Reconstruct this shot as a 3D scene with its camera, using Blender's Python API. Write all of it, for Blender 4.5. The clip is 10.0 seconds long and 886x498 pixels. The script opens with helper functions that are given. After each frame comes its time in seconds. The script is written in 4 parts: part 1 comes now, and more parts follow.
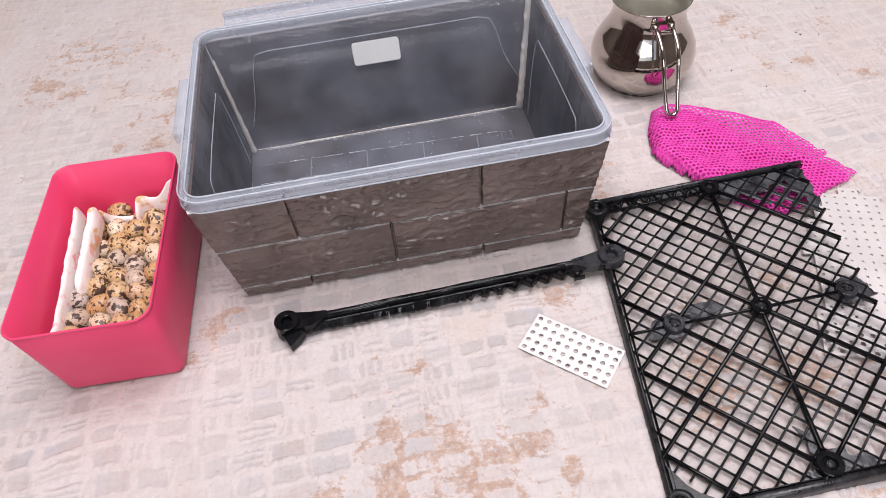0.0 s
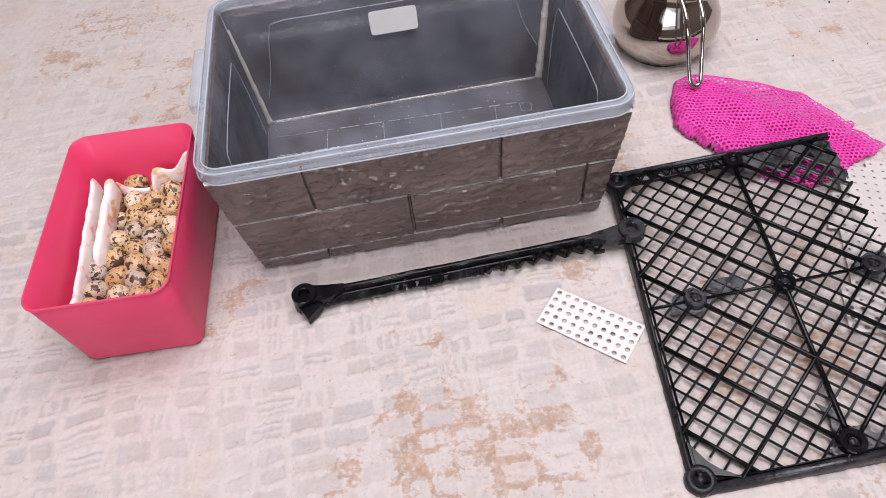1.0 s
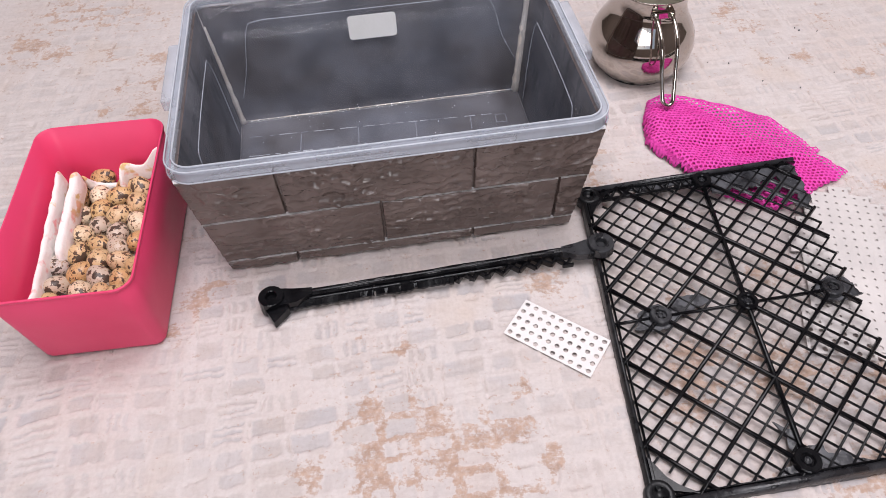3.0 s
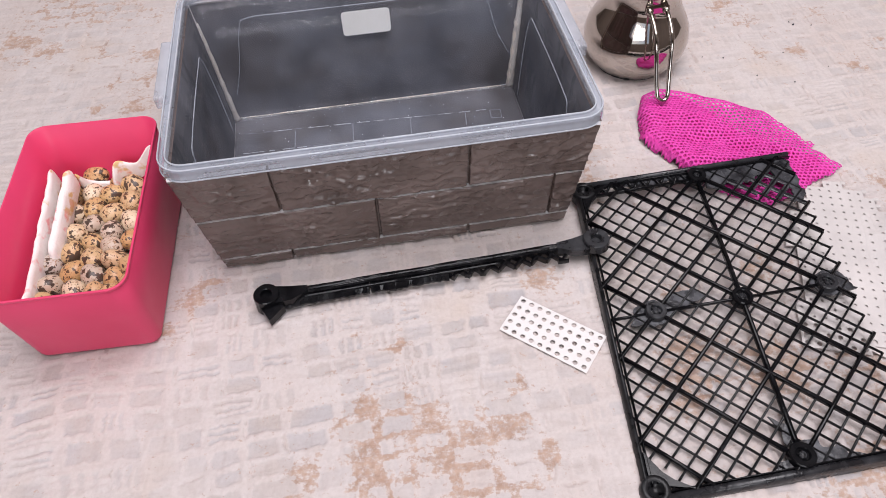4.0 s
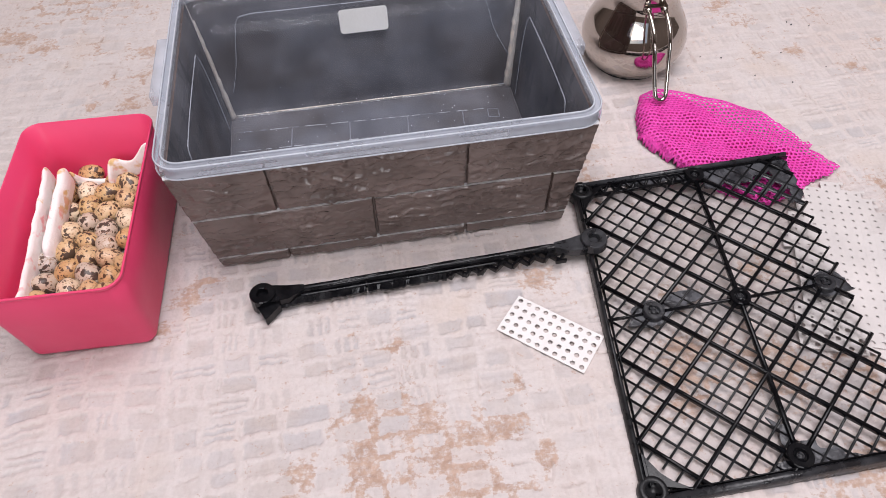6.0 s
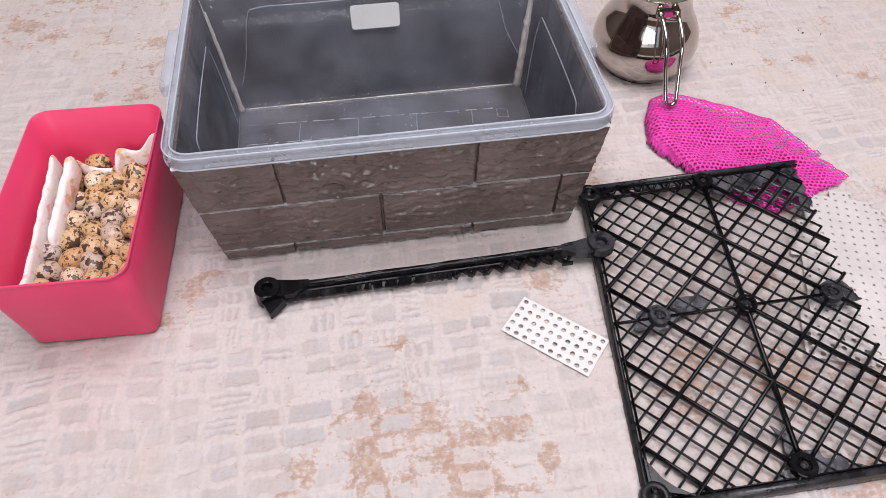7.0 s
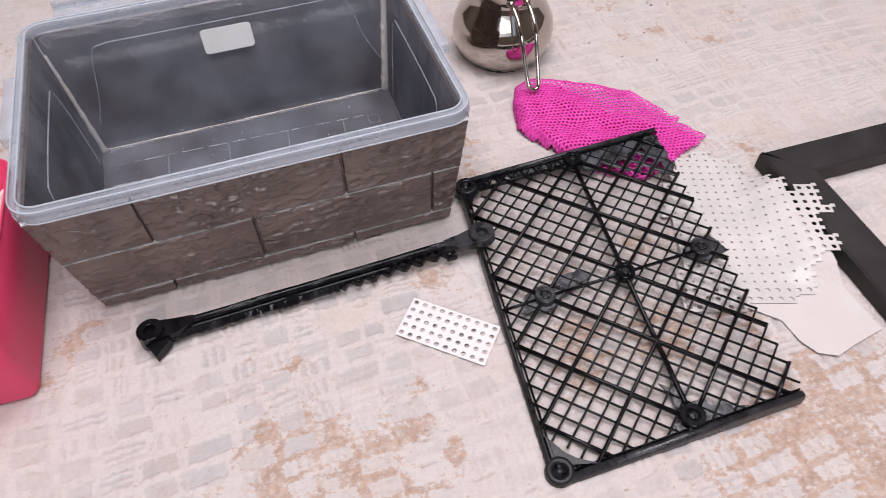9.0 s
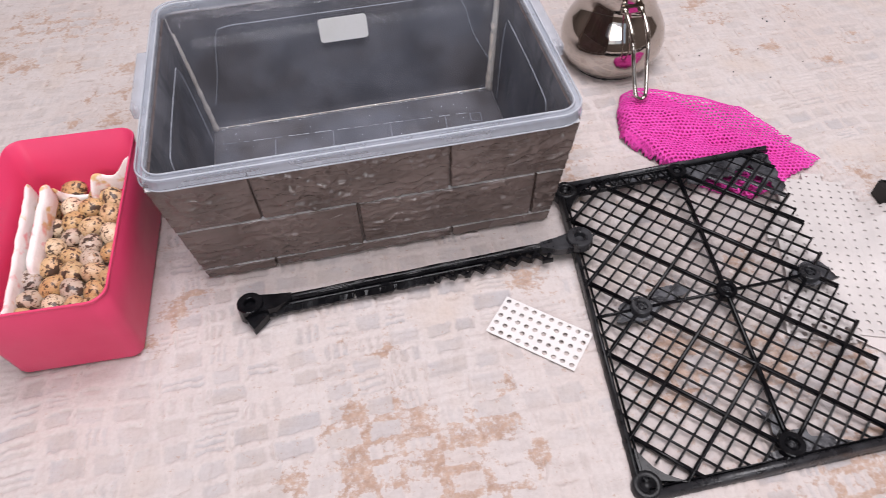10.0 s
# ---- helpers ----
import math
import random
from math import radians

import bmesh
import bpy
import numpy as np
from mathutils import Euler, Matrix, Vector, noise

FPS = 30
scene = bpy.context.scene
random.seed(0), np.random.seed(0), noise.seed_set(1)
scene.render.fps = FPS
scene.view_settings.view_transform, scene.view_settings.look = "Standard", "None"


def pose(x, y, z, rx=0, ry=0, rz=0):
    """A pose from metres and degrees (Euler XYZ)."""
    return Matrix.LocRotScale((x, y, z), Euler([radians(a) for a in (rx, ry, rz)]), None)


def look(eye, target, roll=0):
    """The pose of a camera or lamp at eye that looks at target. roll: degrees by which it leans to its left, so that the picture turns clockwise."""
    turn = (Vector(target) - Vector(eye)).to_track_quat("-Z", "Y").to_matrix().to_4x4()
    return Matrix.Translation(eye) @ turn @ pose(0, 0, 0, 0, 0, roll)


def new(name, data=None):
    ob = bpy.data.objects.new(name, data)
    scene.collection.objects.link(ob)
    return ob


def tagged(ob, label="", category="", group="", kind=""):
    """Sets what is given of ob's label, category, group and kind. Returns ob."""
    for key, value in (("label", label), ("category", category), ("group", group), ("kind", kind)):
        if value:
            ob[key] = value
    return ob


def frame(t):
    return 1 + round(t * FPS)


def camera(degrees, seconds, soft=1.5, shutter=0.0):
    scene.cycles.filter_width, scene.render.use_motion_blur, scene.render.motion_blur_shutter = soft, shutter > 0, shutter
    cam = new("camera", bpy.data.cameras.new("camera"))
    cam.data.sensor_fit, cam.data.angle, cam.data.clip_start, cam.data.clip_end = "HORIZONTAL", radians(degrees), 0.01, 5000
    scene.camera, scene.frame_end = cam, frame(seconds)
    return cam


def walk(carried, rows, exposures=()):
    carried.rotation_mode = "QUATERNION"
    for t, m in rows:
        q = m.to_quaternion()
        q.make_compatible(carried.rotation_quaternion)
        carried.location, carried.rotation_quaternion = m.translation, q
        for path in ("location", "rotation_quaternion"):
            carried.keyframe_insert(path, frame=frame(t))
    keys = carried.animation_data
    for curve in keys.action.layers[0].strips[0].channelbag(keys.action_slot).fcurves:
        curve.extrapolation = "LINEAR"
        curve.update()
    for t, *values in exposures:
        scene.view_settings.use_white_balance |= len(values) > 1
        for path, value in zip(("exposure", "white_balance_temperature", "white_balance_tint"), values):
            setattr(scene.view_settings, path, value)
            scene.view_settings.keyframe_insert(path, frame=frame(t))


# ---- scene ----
cam = camera(65.05, 10.0, soft=0.7, shutter=0.3)
PATH = [
    (0.0, -0.3689, -0.4586, 0.7141, 40.601, 4.013, -4.686),
    (0.5, -0.3703, -0.4541, 0.7113, 39.589, 4.321, -4.481),
    (1.0, -0.3745, -0.4526, 0.7082, 38.442, 4.728, -3.814),
    (1.5, -0.3710, -0.4496, 0.7158, 38.940, 5.350, -3.627),
    (2.0, -0.3724, -0.4487, 0.7145, 39.162, 5.020, -3.852),
    (2.5, -0.3788, -0.4492, 0.7164, 39.384, 3.366, -2.071),
    (3.0, -0.3749, -0.4508, 0.7091, 39.012, 1.430, -3.648),
    (4.5, -0.3738, -0.4470, 0.7103, 38.523, 1.426, -4.381),
    (5.0, -0.3700, -0.4493, 0.7083, 38.602, 1.651, -4.822),
    (5.5, -0.3712, -0.4473, 0.7087, 38.459, 1.512, -4.756),
    (7.0, -0.3837, -0.4441, 0.7036, 38.504, 0.009, -2.971),
    (7.5, -0.3817, -0.4484, 0.7106, 39.195, 0.845, -3.662),
    (8.0, -0.3738, -0.4504, 0.7132, 40.119, 1.689, -4.584),
    (8.5, -0.3557, -0.4539, 0.7044, 39.699, 0.493, -8.572),
    (8.8, -0.3499, -0.4586, 0.7004, 38.640, -0.932, -13.904),
    (9.0, -0.3299, -0.4507, 0.7078, 38.613, 0.693, -13.437),
    (9.5, -0.3445, -0.4552, 0.7027, 38.605, 1.345, -10.394),
    (10.0, -0.3711, -0.4540, 0.7017, 39.354, 1.656, -6.203),
]
walk(cam, [(t, pose(x, y, z, rx, ry, rz)) for t, x, y, z, rx, ry, rz in PATH],
     exposures=((0.0, 0.18), (0.5, 0.12), (1.0, 0.09), (1.5, 0.03), (2.5, 0.12), (3.0, 0.08), (4.5, 0.04), (7.0, 0.06), (7.5, 0.04), (8.5, 0.11), (9.0, 0.05), (9.5, -0.03), (10.0, 0.07)))

# ---- light: a window behind the camera and added overhead fill, in a closed room ----
world = bpy.data.worlds.new("world")
scene.world = world
world.use_nodes = True
wn = world.node_tree
sky = wn.nodes.new("ShaderNodeTexSky")
sky.sky_type, sky.sun_disc = "NISHITA", False
sky.sun_elevation, sky.sun_rotation = radians(35), radians(200)
wn.links.new(sky.outputs[0], wn.nodes["Background"].inputs[0])
wn.nodes["Background"].inputs[1].default_value = 0.1


def area_lamp(name, m, sx, sy, watts, colour):
    data = bpy.data.lights.new(name, "AREA")
    data.shape, data.size, data.size_y, data.energy, data.color = "RECTANGLE", sx, sy, watts, colour
    ob = new(name, data)
    ob.matrix_world = m
    return tagged(ob, kind="structure")


WINDOW = (-2.1, 0.9, 0.9, 2.5)   # x from, x to, z from, z to, in the south wall
ROOM = (-2.6, 2.0, -3.2, 2.6, 3.2)  # x from, x to, y from, y to, height
area_lamp("window_light", look((-0.6, ROOM[2] + 0.02, 1.9), (-0.45, 0.2, 0.2)), 2.0, 1.1, 38, (0.96, 0.955, 1.0))
# Unseen overhead source, added and sized to even out the light.
area_lamp("overhead_fill_light", pose(-0.02, 0.0, 3.08), 2.3, 2.3, 121, (0.99, 0.952, 1.0))


CARPET_YAW = radians(6.0)


# ---- materials ----
def material(name, colour, rough=0.5, metal=0.0, spec=0.5):
    m = bpy.data.materials.new(name)
    m.use_nodes = True
    b = m.node_tree.nodes["Principled BSDF"]
    b.inputs["Base Color"].default_value = (*colour, 1)
    b.inputs["Roughness"].default_value = rough
    b.inputs["Metallic"].default_value = metal
    b.inputs["Specular IOR Level"].default_value = spec
    return m, m.node_tree, b


def noise_node(nt, scale, detail=3.0, coord="Object", rough=0.5, offset=False):
    tc = nt.nodes.new("ShaderNodeTexCoord")
    n = nt.nodes.new("ShaderNodeTexNoise")
    n.inputs["Scale"].default_value, n.inputs["Detail"].default_value, n.inputs["Roughness"].default_value = scale, detail, rough
    vec = tc.outputs[coord]
    if offset:
        info = nt.nodes.new("ShaderNodeObjectInfo")
        add = nt.nodes.new("ShaderNodeVectorMath")
        mul = nt.nodes.new("ShaderNodeMath")
        mul.operation, mul.inputs[1].default_value = "MULTIPLY", 37.0
        nt.links.new(info.outputs["Random"], mul.inputs[0])
        nt.links.new(vec, add.inputs[0])
        nt.links.new(mul.outputs[0], add.inputs[1])
        vec = add.outputs[0]
    nt.links.new(vec, n.inputs["Vector"])
    return n


def ramp(nt, source, stops):
    r = nt.nodes.new("ShaderNodeValToRGB")
    els = r.color_ramp.elements
    while len(els) < len(stops):
        els.new(0.5)
    for e, (p, c) in zip(els, stops):
        e.position, e.color = p, (*c, 1)
    nt.links.new(source, r.inputs[0])
    return r


def mix(nt, fac, a, b, blend="MIX"):
    n = nt.nodes.new("ShaderNodeMix")
    n.data_type, n.blend_type = "RGBA", blend
    for sock, v in ((n.inputs[0], fac), (n.inputs[6], a), (n.inputs[7], b)):
        if isinstance(v, (int, float)):
            sock.default_value = v
        elif isinstance(v, tuple):
            sock.default_value = (*v, 1)
        else:
            nt.links.new(v, sock)
    return n.outputs[2]


def bump(nt, b, source, strength, distance):
    n = nt.nodes.new("ShaderNodeBump")
    n.inputs["Strength"].default_value, n.inputs["Distance"].default_value = strength, distance
    nt.links.new(source, n.inputs["Height"])
    if b.inputs["Normal"].is_linked:
        nt.links.new(b.inputs["Normal"].links[0].from_socket, n.inputs["Normal"])
    nt.links.new(n.outputs[0], b.inputs["Normal"])


def varied(name, c1, c2, rough=0.5, scale=40.0, spec=0.5, bump_scale=300.0, bump_strength=0.15, metal=0.0, rough_var=0.1):
    m, nt, b = material(name, c1, rough, metal, spec)
    n = noise_node(nt, scale, 4.0)
    r = ramp(nt, n.outputs[0], [(0.35, c1), (0.68, c2)])
    nt.links.new(r.outputs[0], b.inputs["Base Color"])
    fine = noise_node(nt, bump_scale, 3.0)
    bump(nt, b, fine.outputs[0], bump_strength, 0.002)
    rr = ramp(nt, n.outputs[0], [(0.3, (rough - rough_var,) * 3), (0.7, (rough + rough_var,) * 3)])
    nt.links.new(rr.outputs[0], b.inputs["Roughness"])
    return m


def carpet_material():
    m, nt, b = material("carpet_pile", (0.8, 0.7, 0.65), 0.95, 0, 0.1)
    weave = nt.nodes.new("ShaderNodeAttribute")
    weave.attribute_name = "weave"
    wear = nt.nodes.new("ShaderNodeAttribute")
    wear.attribute_name = "wear"
    n1 = noise_node(nt, 7.0, 4.0)
    base = ramp(nt, n1.outputs[0], [(0.3, (0.585, 0.510, 0.485)), (0.55, (0.592, 0.537, 0.525)), (0.72, (0.575, 0.490, 0.445))])
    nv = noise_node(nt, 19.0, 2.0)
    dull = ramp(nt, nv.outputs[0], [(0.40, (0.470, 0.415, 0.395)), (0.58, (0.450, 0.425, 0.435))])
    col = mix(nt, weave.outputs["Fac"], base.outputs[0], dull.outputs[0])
    n2 = noise_node(nt, 58.0, 5.0, rough=0.66)
    brown = ramp(nt, n2.outputs[0], [(0.3, (0.53, 0.38, 0.30)), (0.7, (0.35, 0.22, 0.155))])
    add = nt.nodes.new("ShaderNodeMath")
    add.operation = "MULTIPLY_ADD"
    tcw = nt.nodes.new("ShaderNodeTexCoord")
    mpw = nt.nodes.new("ShaderNodeMapping")
    mpw.inputs["Rotation"].default_value = (0, 0, -CARPET_YAW)
    mpw.inputs["Scale"].default_value = (55.0, 130.0, 60.0)
    nw = nt.nodes.new("ShaderNodeTexNoise")
    nw.inputs["Scale"].default_value, nw.inputs["Detail"].default_value, nw.inputs["Roughness"].default_value = 1.0, 6.0, 0.70
    nt.links.new(tcw.outputs["Object"], mpw.inputs[0])
    nt.links.new(mpw.outputs[0], nw.inputs["Vector"])
    grain = noise_node(nt, 170.0, 6.0, rough=0.68)
    both = nt.nodes.new("ShaderNodeMath")
    both.operation, both.inputs[1].default_value = "MULTIPLY_ADD", 1.4
    nt.links.new(grain.outputs[0], both.inputs[0])
    nt.links.new(nw.outputs[0], both.inputs[2])
    nt.links.new(both.outputs[0], add.inputs[0])
    add.inputs[1].default_value = 1.35
    add.inputs[2].default_value = -1.60
    add2 = nt.nodes.new("ShaderNodeMath")
    add2.operation, add2.use_clamp = "ADD", True
    nt.links.new(add.outputs[0], add2.inputs[0])
    nt.links.new(wear.outputs["Fac"], add2.inputs[1])
    rf = ramp(nt, add2.outputs[0], [(0.33, (0, 0, 0)), (0.43, (0.46, 0.46, 0.46)), (0.75, (0.88, 0.88, 0.88))])
    col = mix(nt, rf.outputs[0], col, brown.outputs[0])
    # Recessed slots painted darker brown, edge shade put into the pile colour.
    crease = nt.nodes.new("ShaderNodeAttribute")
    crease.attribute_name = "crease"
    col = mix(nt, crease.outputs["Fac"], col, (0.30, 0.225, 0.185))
    for sx, sy in ((26.0, 95.0), (95.0, 26.0)):
        tc = nt.nodes.new("ShaderNodeTexCoord")
        mp = nt.nodes.new("ShaderNodeMapping")
        mp.inputs["Rotation"].default_value = (0, 0, -CARPET_YAW)
        mp.inputs["Scale"].default_value = (sx, sy, 60.0)
        st = nt.nodes.new("ShaderNodeTexNoise")
        st.inputs["Scale"].default_value, st.inputs["Detail"].default_value = 1.0, 3.0
        nt.links.new(tc.outputs["Object"], mp.inputs[0])
        nt.links.new(mp.outputs[0], st.inputs["Vector"])
        bump(nt, b, st.outputs[0], 0.12, 0.004)
        sr = ramp(nt, st.outputs[0], [(0.36, (0.85, 0.82, 0.81)), (0.47, (1, 1, 1))])
        col = mix(nt, 0.3, col, sr.outputs[0], "MULTIPLY")
    n3 = noise_node(nt, 260.0, 3.0)
    tint = ramp(nt, n3.outputs[0], [(0.3, (0.93, 0.925, 0.92)), (0.65, (1, 1, 1))])
    col = mix(nt, 1.0, col, tint.outputs[0], "MULTIPLY")
    nt.links.new(col, b.inputs["Base Color"])
    bump(nt, b, n3.outputs[0], 0.5, 0.0015)
    bump(nt, b, n2.outputs[0], 0.25, 0.004)
    b.inputs["Sheen Weight"].default_value = 0.2
    return m


def clear_plastic(name, colour, fac, rough, low=0.85, gloss=0.0):
    m, nt, b = material(name, colour, rough, 0, 0.5)
    out = nt.nodes["Material Output"]
    tr = nt.nodes.new("ShaderNodeBsdfTransparent")
    tr.inputs[0].default_value = (0.93, 0.95, 0.97, 1)
    mx = nt.nodes.new("ShaderNodeMixShader")
    n = noise_node(nt, 14.0, 4.0)
    rf = ramp(nt, n.outputs[0], [(0.3, (fac * low,) * 3), (0.7, (min(1, fac * (2 - low)),) * 3)])
    streak = noise_node(nt, 75.0, 4.0)
    bump(nt, b, streak.outputs[0], 0.12, 0.002)
    nt.links.new(rf.outputs[0], mx.inputs[0])
    nt.links.new(tr.outputs[0], mx.inputs[1])
    nt.links.new(b.outputs[0], mx.inputs[2])
    if not gloss:
        nt.links.new(mx.outputs[0], out.inputs[0])
        return m
    gl = nt.nodes.new("ShaderNodeBsdfGlossy")
    gl.inputs["Roughness"].default_value = rough
    top = nt.nodes.new("ShaderNodeMixShader")
    top.inputs[0].default_value = gloss
    nt.links.new(mx.outputs[0], top.inputs[1])
    nt.links.new(gl.outputs[0], top.inputs[2])
    nt.links.new(top.outputs[0], out.inputs[0])
    return m


def foam_material():
    m, nt, b = material("embossed_foam_skin", (0.09, 0.07, 0.062), 0.3, 0, 0.62)
    n = noise_node(nt, 14.0, 5.0, offset=True)
    r = ramp(nt, n.outputs[0], [(0.3, (0.094, 0.068, 0.060)), (0.7, (0.168, 0.127, 0.115))])
    nt.links.new(r.outputs[0], b.inputs["Base Color"])
    gloss = noise_node(nt, 23.0, 3.0, offset=True)
    rr = ramp(nt, gloss.outputs[0], [(0.35, (0.34, 0.34, 0.34)), (0.6, (0.15, 0.15, 0.15))])
    nt.links.new(rr.outputs[0], b.inputs["Roughness"])
    where = noise_node(nt, 11.0, 2.0, offset=True)
    wr = ramp(nt, where.outputs[0], [(0.36, (0.12, 0.12, 0.12)), (0.58, (1, 1, 1))])
    fine = noise_node(nt, 120.0, 4.0, rough=0.55, offset=True)
    crumple = nt.nodes.new("ShaderNodeMath")
    crumple.operation = "MULTIPLY"
    nt.links.new(fine.outputs[0], crumple.inputs[0])
    nt.links.new(wr.outputs[0], crumple.inputs[1])
    bump(nt, b, crumple.outputs[0], 0.60, 0.003)
    bump(nt, b, gloss.outputs[0], 0.4, 0.006)
    fold = noise_node(nt, 46.0, 5.0, rough=0.6, offset=True)
    fold.noise_type = "RIDGED_MULTIFRACTAL"
    fm = nt.nodes.new("ShaderNodeMath")
    fm.operation = "MULTIPLY"
    nt.links.new(fold.outputs[0], fm.inputs[0])
    nt.links.new(wr.outputs[0], fm.inputs[1])
    bump(nt, b, fm.outputs[0], 0.95, 0.0032)
    n3 = noise_node(nt, 260.0, 2.0)
    bump(nt, b, n3.outputs[0], 0.12, 0.001)
    return m


def egg_material():
    m, nt, b = material("speckled_shell", (0.6, 0.5, 0.36), 0.38, 0, 0.45)
    info = nt.nodes.new("ShaderNodeObjectInfo")
    ground = ramp(nt, info.outputs["Random"], [(0.0, (0.68, 0.52, 0.33)), (0.2, (0.54, 0.31, 0.125)), (0.4, (0.72, 0.60, 0.44)), (0.6, (0.56, 0.36, 0.17)), (0.8, (0.62, 0.44, 0.25)), (1.0, (0.50, 0.45, 0.42))])
    fine = noise_node(nt, 380.0, 3.0, offset=True)
    fr = ramp(nt, fine.outputs[0], [(0.55, (0, 0, 0)), (0.66, (0.8, 0.8, 0.8))])
    mid = noise_node(nt, 210.0, 2.5, offset=True)
    mr = ramp(nt, mid.outputs[0], [(0.58, (0, 0, 0)), (0.60, (0.95, 0.95, 0.95))])
    big = noise_node(nt, 85.0, 2.5, offset=True)
    load = nt.nodes.new("ShaderNodeMath")
    load.operation, load.inputs[1].default_value = "MULTIPLY_ADD", 0.10
    nt.links.new(info.outputs["Random"], load.inputs[0])
    nt.links.new(big.outputs[0], load.inputs[2])
    br = ramp(nt, load.outputs[0], [(0.655, (0, 0, 0)), (0.67, (0.95, 0.95, 0.95))])
    col = mix(nt, fr.outputs[0], ground.outputs[0], (0.30, 0.16, 0.07))
    col = mix(nt, mr.outputs[0], col, (0.075, 0.035, 0.020))
    col = mix(nt, br.outputs[0], col, (0.050, 0.028, 0.020))
    nt.links.new(col, b.inputs["Base Color"])
    bump(nt, b, fine.outputs[0], 0.08, 0.0005)
    return m


def printed_cloth():
    m, nt, b = material("printed_cotton", (0.85, 0.8, 0.76), 0.9, 0, 0.2)
    n = noise_node(nt, 48.0, 3.0)
    spots = ramp(nt, n.outputs[0], [(0.56, (0, 0, 0)), (0.64, (0.8, 0.8, 0.8))])
    n2 = noise_node(nt, 22.0, 1.0)
    hue = ramp(nt, n2.outputs[0], [(0.50, (0.66, 0.42, 0.10)), (0.58, (0.82, 0.30, 0.30))])
    col = mix(nt, spots.outputs[0], (0.86, 0.82, 0.79), hue.outputs[0])
    nt.links.new(col, b.inputs["Base Color"])
    n3 = noise_node(nt, 600.0, 2.0)
    bump(nt, b, n3.outputs[0], 0.25, 0.001)
    wrinkle = noise_node(nt, 85.0, 3.0)
    bump(nt, b, wrinkle.outputs[0], 0.5, 0.004)
    return m


def foam_back_material(name, stuck_to_wall):
    """Grey backing seen through the plastic: cloudy, brown in places, darker where it sticks to the wall."""
    m, nt, b = material(name, (0.08, 0.08, 0.09), 0.6, 0, 0.3)
    n = noise_node(nt, 9.0, 5.0)
    col = ramp(nt, n.outputs[0], [(0.32, (0.060, 0.057, 0.066)), (0.68, (0.130, 0.127, 0.143))]).outputs[0]
    n2 = noise_node(nt, 6.0, 4.0, offset=True)
    brown = ramp(nt, n2.outputs[0], [(0.45, (0, 0, 0)), (0.60, (0.80, 0.80, 0.80))])
    col = mix(nt, brown.outputs[0], col, (0.066, 0.048, 0.040))
    tc = nt.nodes.new("ShaderNodeTexCoord")
    mp = nt.nodes.new("ShaderNodeMapping")
    mp.inputs["Scale"].default_value = (75.0, 75.0, 24.0)
    nt.links.new(tc.outputs["Object"], mp.inputs[0])
    blot = nt.nodes.new("ShaderNodeTexNoise")
    blot.inputs["Scale"].default_value, blot.inputs["Detail"].default_value = 1.0, 2.0
    nt.links.new(mp.outputs[0], blot.inputs["Vector"])
    where = ramp(nt, noise_node(nt, 13.0, 1.0, offset=True).outputs[0], [(0.40, (0, 0, 0)), (0.54, (1, 1, 1))])
    br = ramp(nt, blot.outputs[0], [(0.51, (0, 0, 0)), (0.57, (0.85, 0.85, 0.85))])
    stuck = mix(nt, 1.0, br.outputs[0], where.outputs[0], "MULTIPLY")
    if stuck_to_wall:
        col = mix(nt, stuck, col, (0.030, 0.030, 0.036))
    nt.links.new(col, b.inputs["Base Color"])
    bump(nt, b, n2.outputs[0], 0.3, 0.003)
    return m


CARPET = carpet_material()
PINK = varied("pink_plastic", (0.76, 0.062, 0.165), (0.71, 0.052, 0.145), 0.42, 9.0, 0.4, 500.0, 0.05)
BLACK = varied("black_plastic", (0.003, 0.003, 0.004), (0.008, 0.008, 0.0095), 0.18, 45.0, 0.24, 120.0, 0.06)
THIN = varied("worn_black_plastic", (0.006, 0.006, 0.007), (0.019, 0.019, 0.021), 0.30, 70.0, 0.22, 120.0, 0.08)
SCUFFED = varied("scuffed_black_plastic", (0.010, 0.010, 0.012), (0.036, 0.037, 0.042), 0.30, 60.0, 0.5, 220.0, 0.35)
WHITE = varied("white_plastic", (0.735, 0.71, 0.70), (0.70, 0.67, 0.66), 0.45, 30.0, 0.4, 300.0, 0.05)
PAPER = varied("white_paper", (0.625, 0.575, 0.562), (0.59, 0.535, 0.52), 0.85, 12.0, 0.2, 90.0, 0.15)
WEB = varied("pale_scuffed_web", (0.016, 0.016, 0.019), (0.085, 0.087, 0.097), 0.27, 55.0, 0.5, 160.0, 0.4)
FOAM = foam_material()
CREASE = varied("shiny_foam_crease", (0.15, 0.115, 0.105), (0.10, 0.075, 0.068), 0.16, 60.0, 0.9, 300.0, 0.1)
FOAM_BACK = foam_back_material("grey_foam_back", False)
FOAM_STUCK = foam_back_material("blotched_foam_back", True)
# Pale joint lines; on brick tops the same colour paints in caught light.
FOAM_LINE = varied("pale_foam_joint_lit_edge", (0.68, 0.66, 0.66), (0.42, 0.41, 0.42), 0.7, 60.0, 0.3)
FOAM_DULL = varied("dull_foam_joint", (0.30, 0.30, 0.32), (0.18, 0.18, 0.20), 0.7, 60.0, 0.3)
FOAM_EDGE = varied("torn_foam_edge", (0.86, 0.77, 0.68), (0.78, 0.65, 0.54), 0.9, 60.0, 0.2, 200.0, 0.4)
SHELL = clear_plastic("clear_plastic", (0.54, 0.55, 0.63), 0.085, 0.09, 0.35, 0.005)
RIM = clear_plastic("milky_plastic", (0.56, 0.59, 0.66), 0.36, 0.12, 0.7)
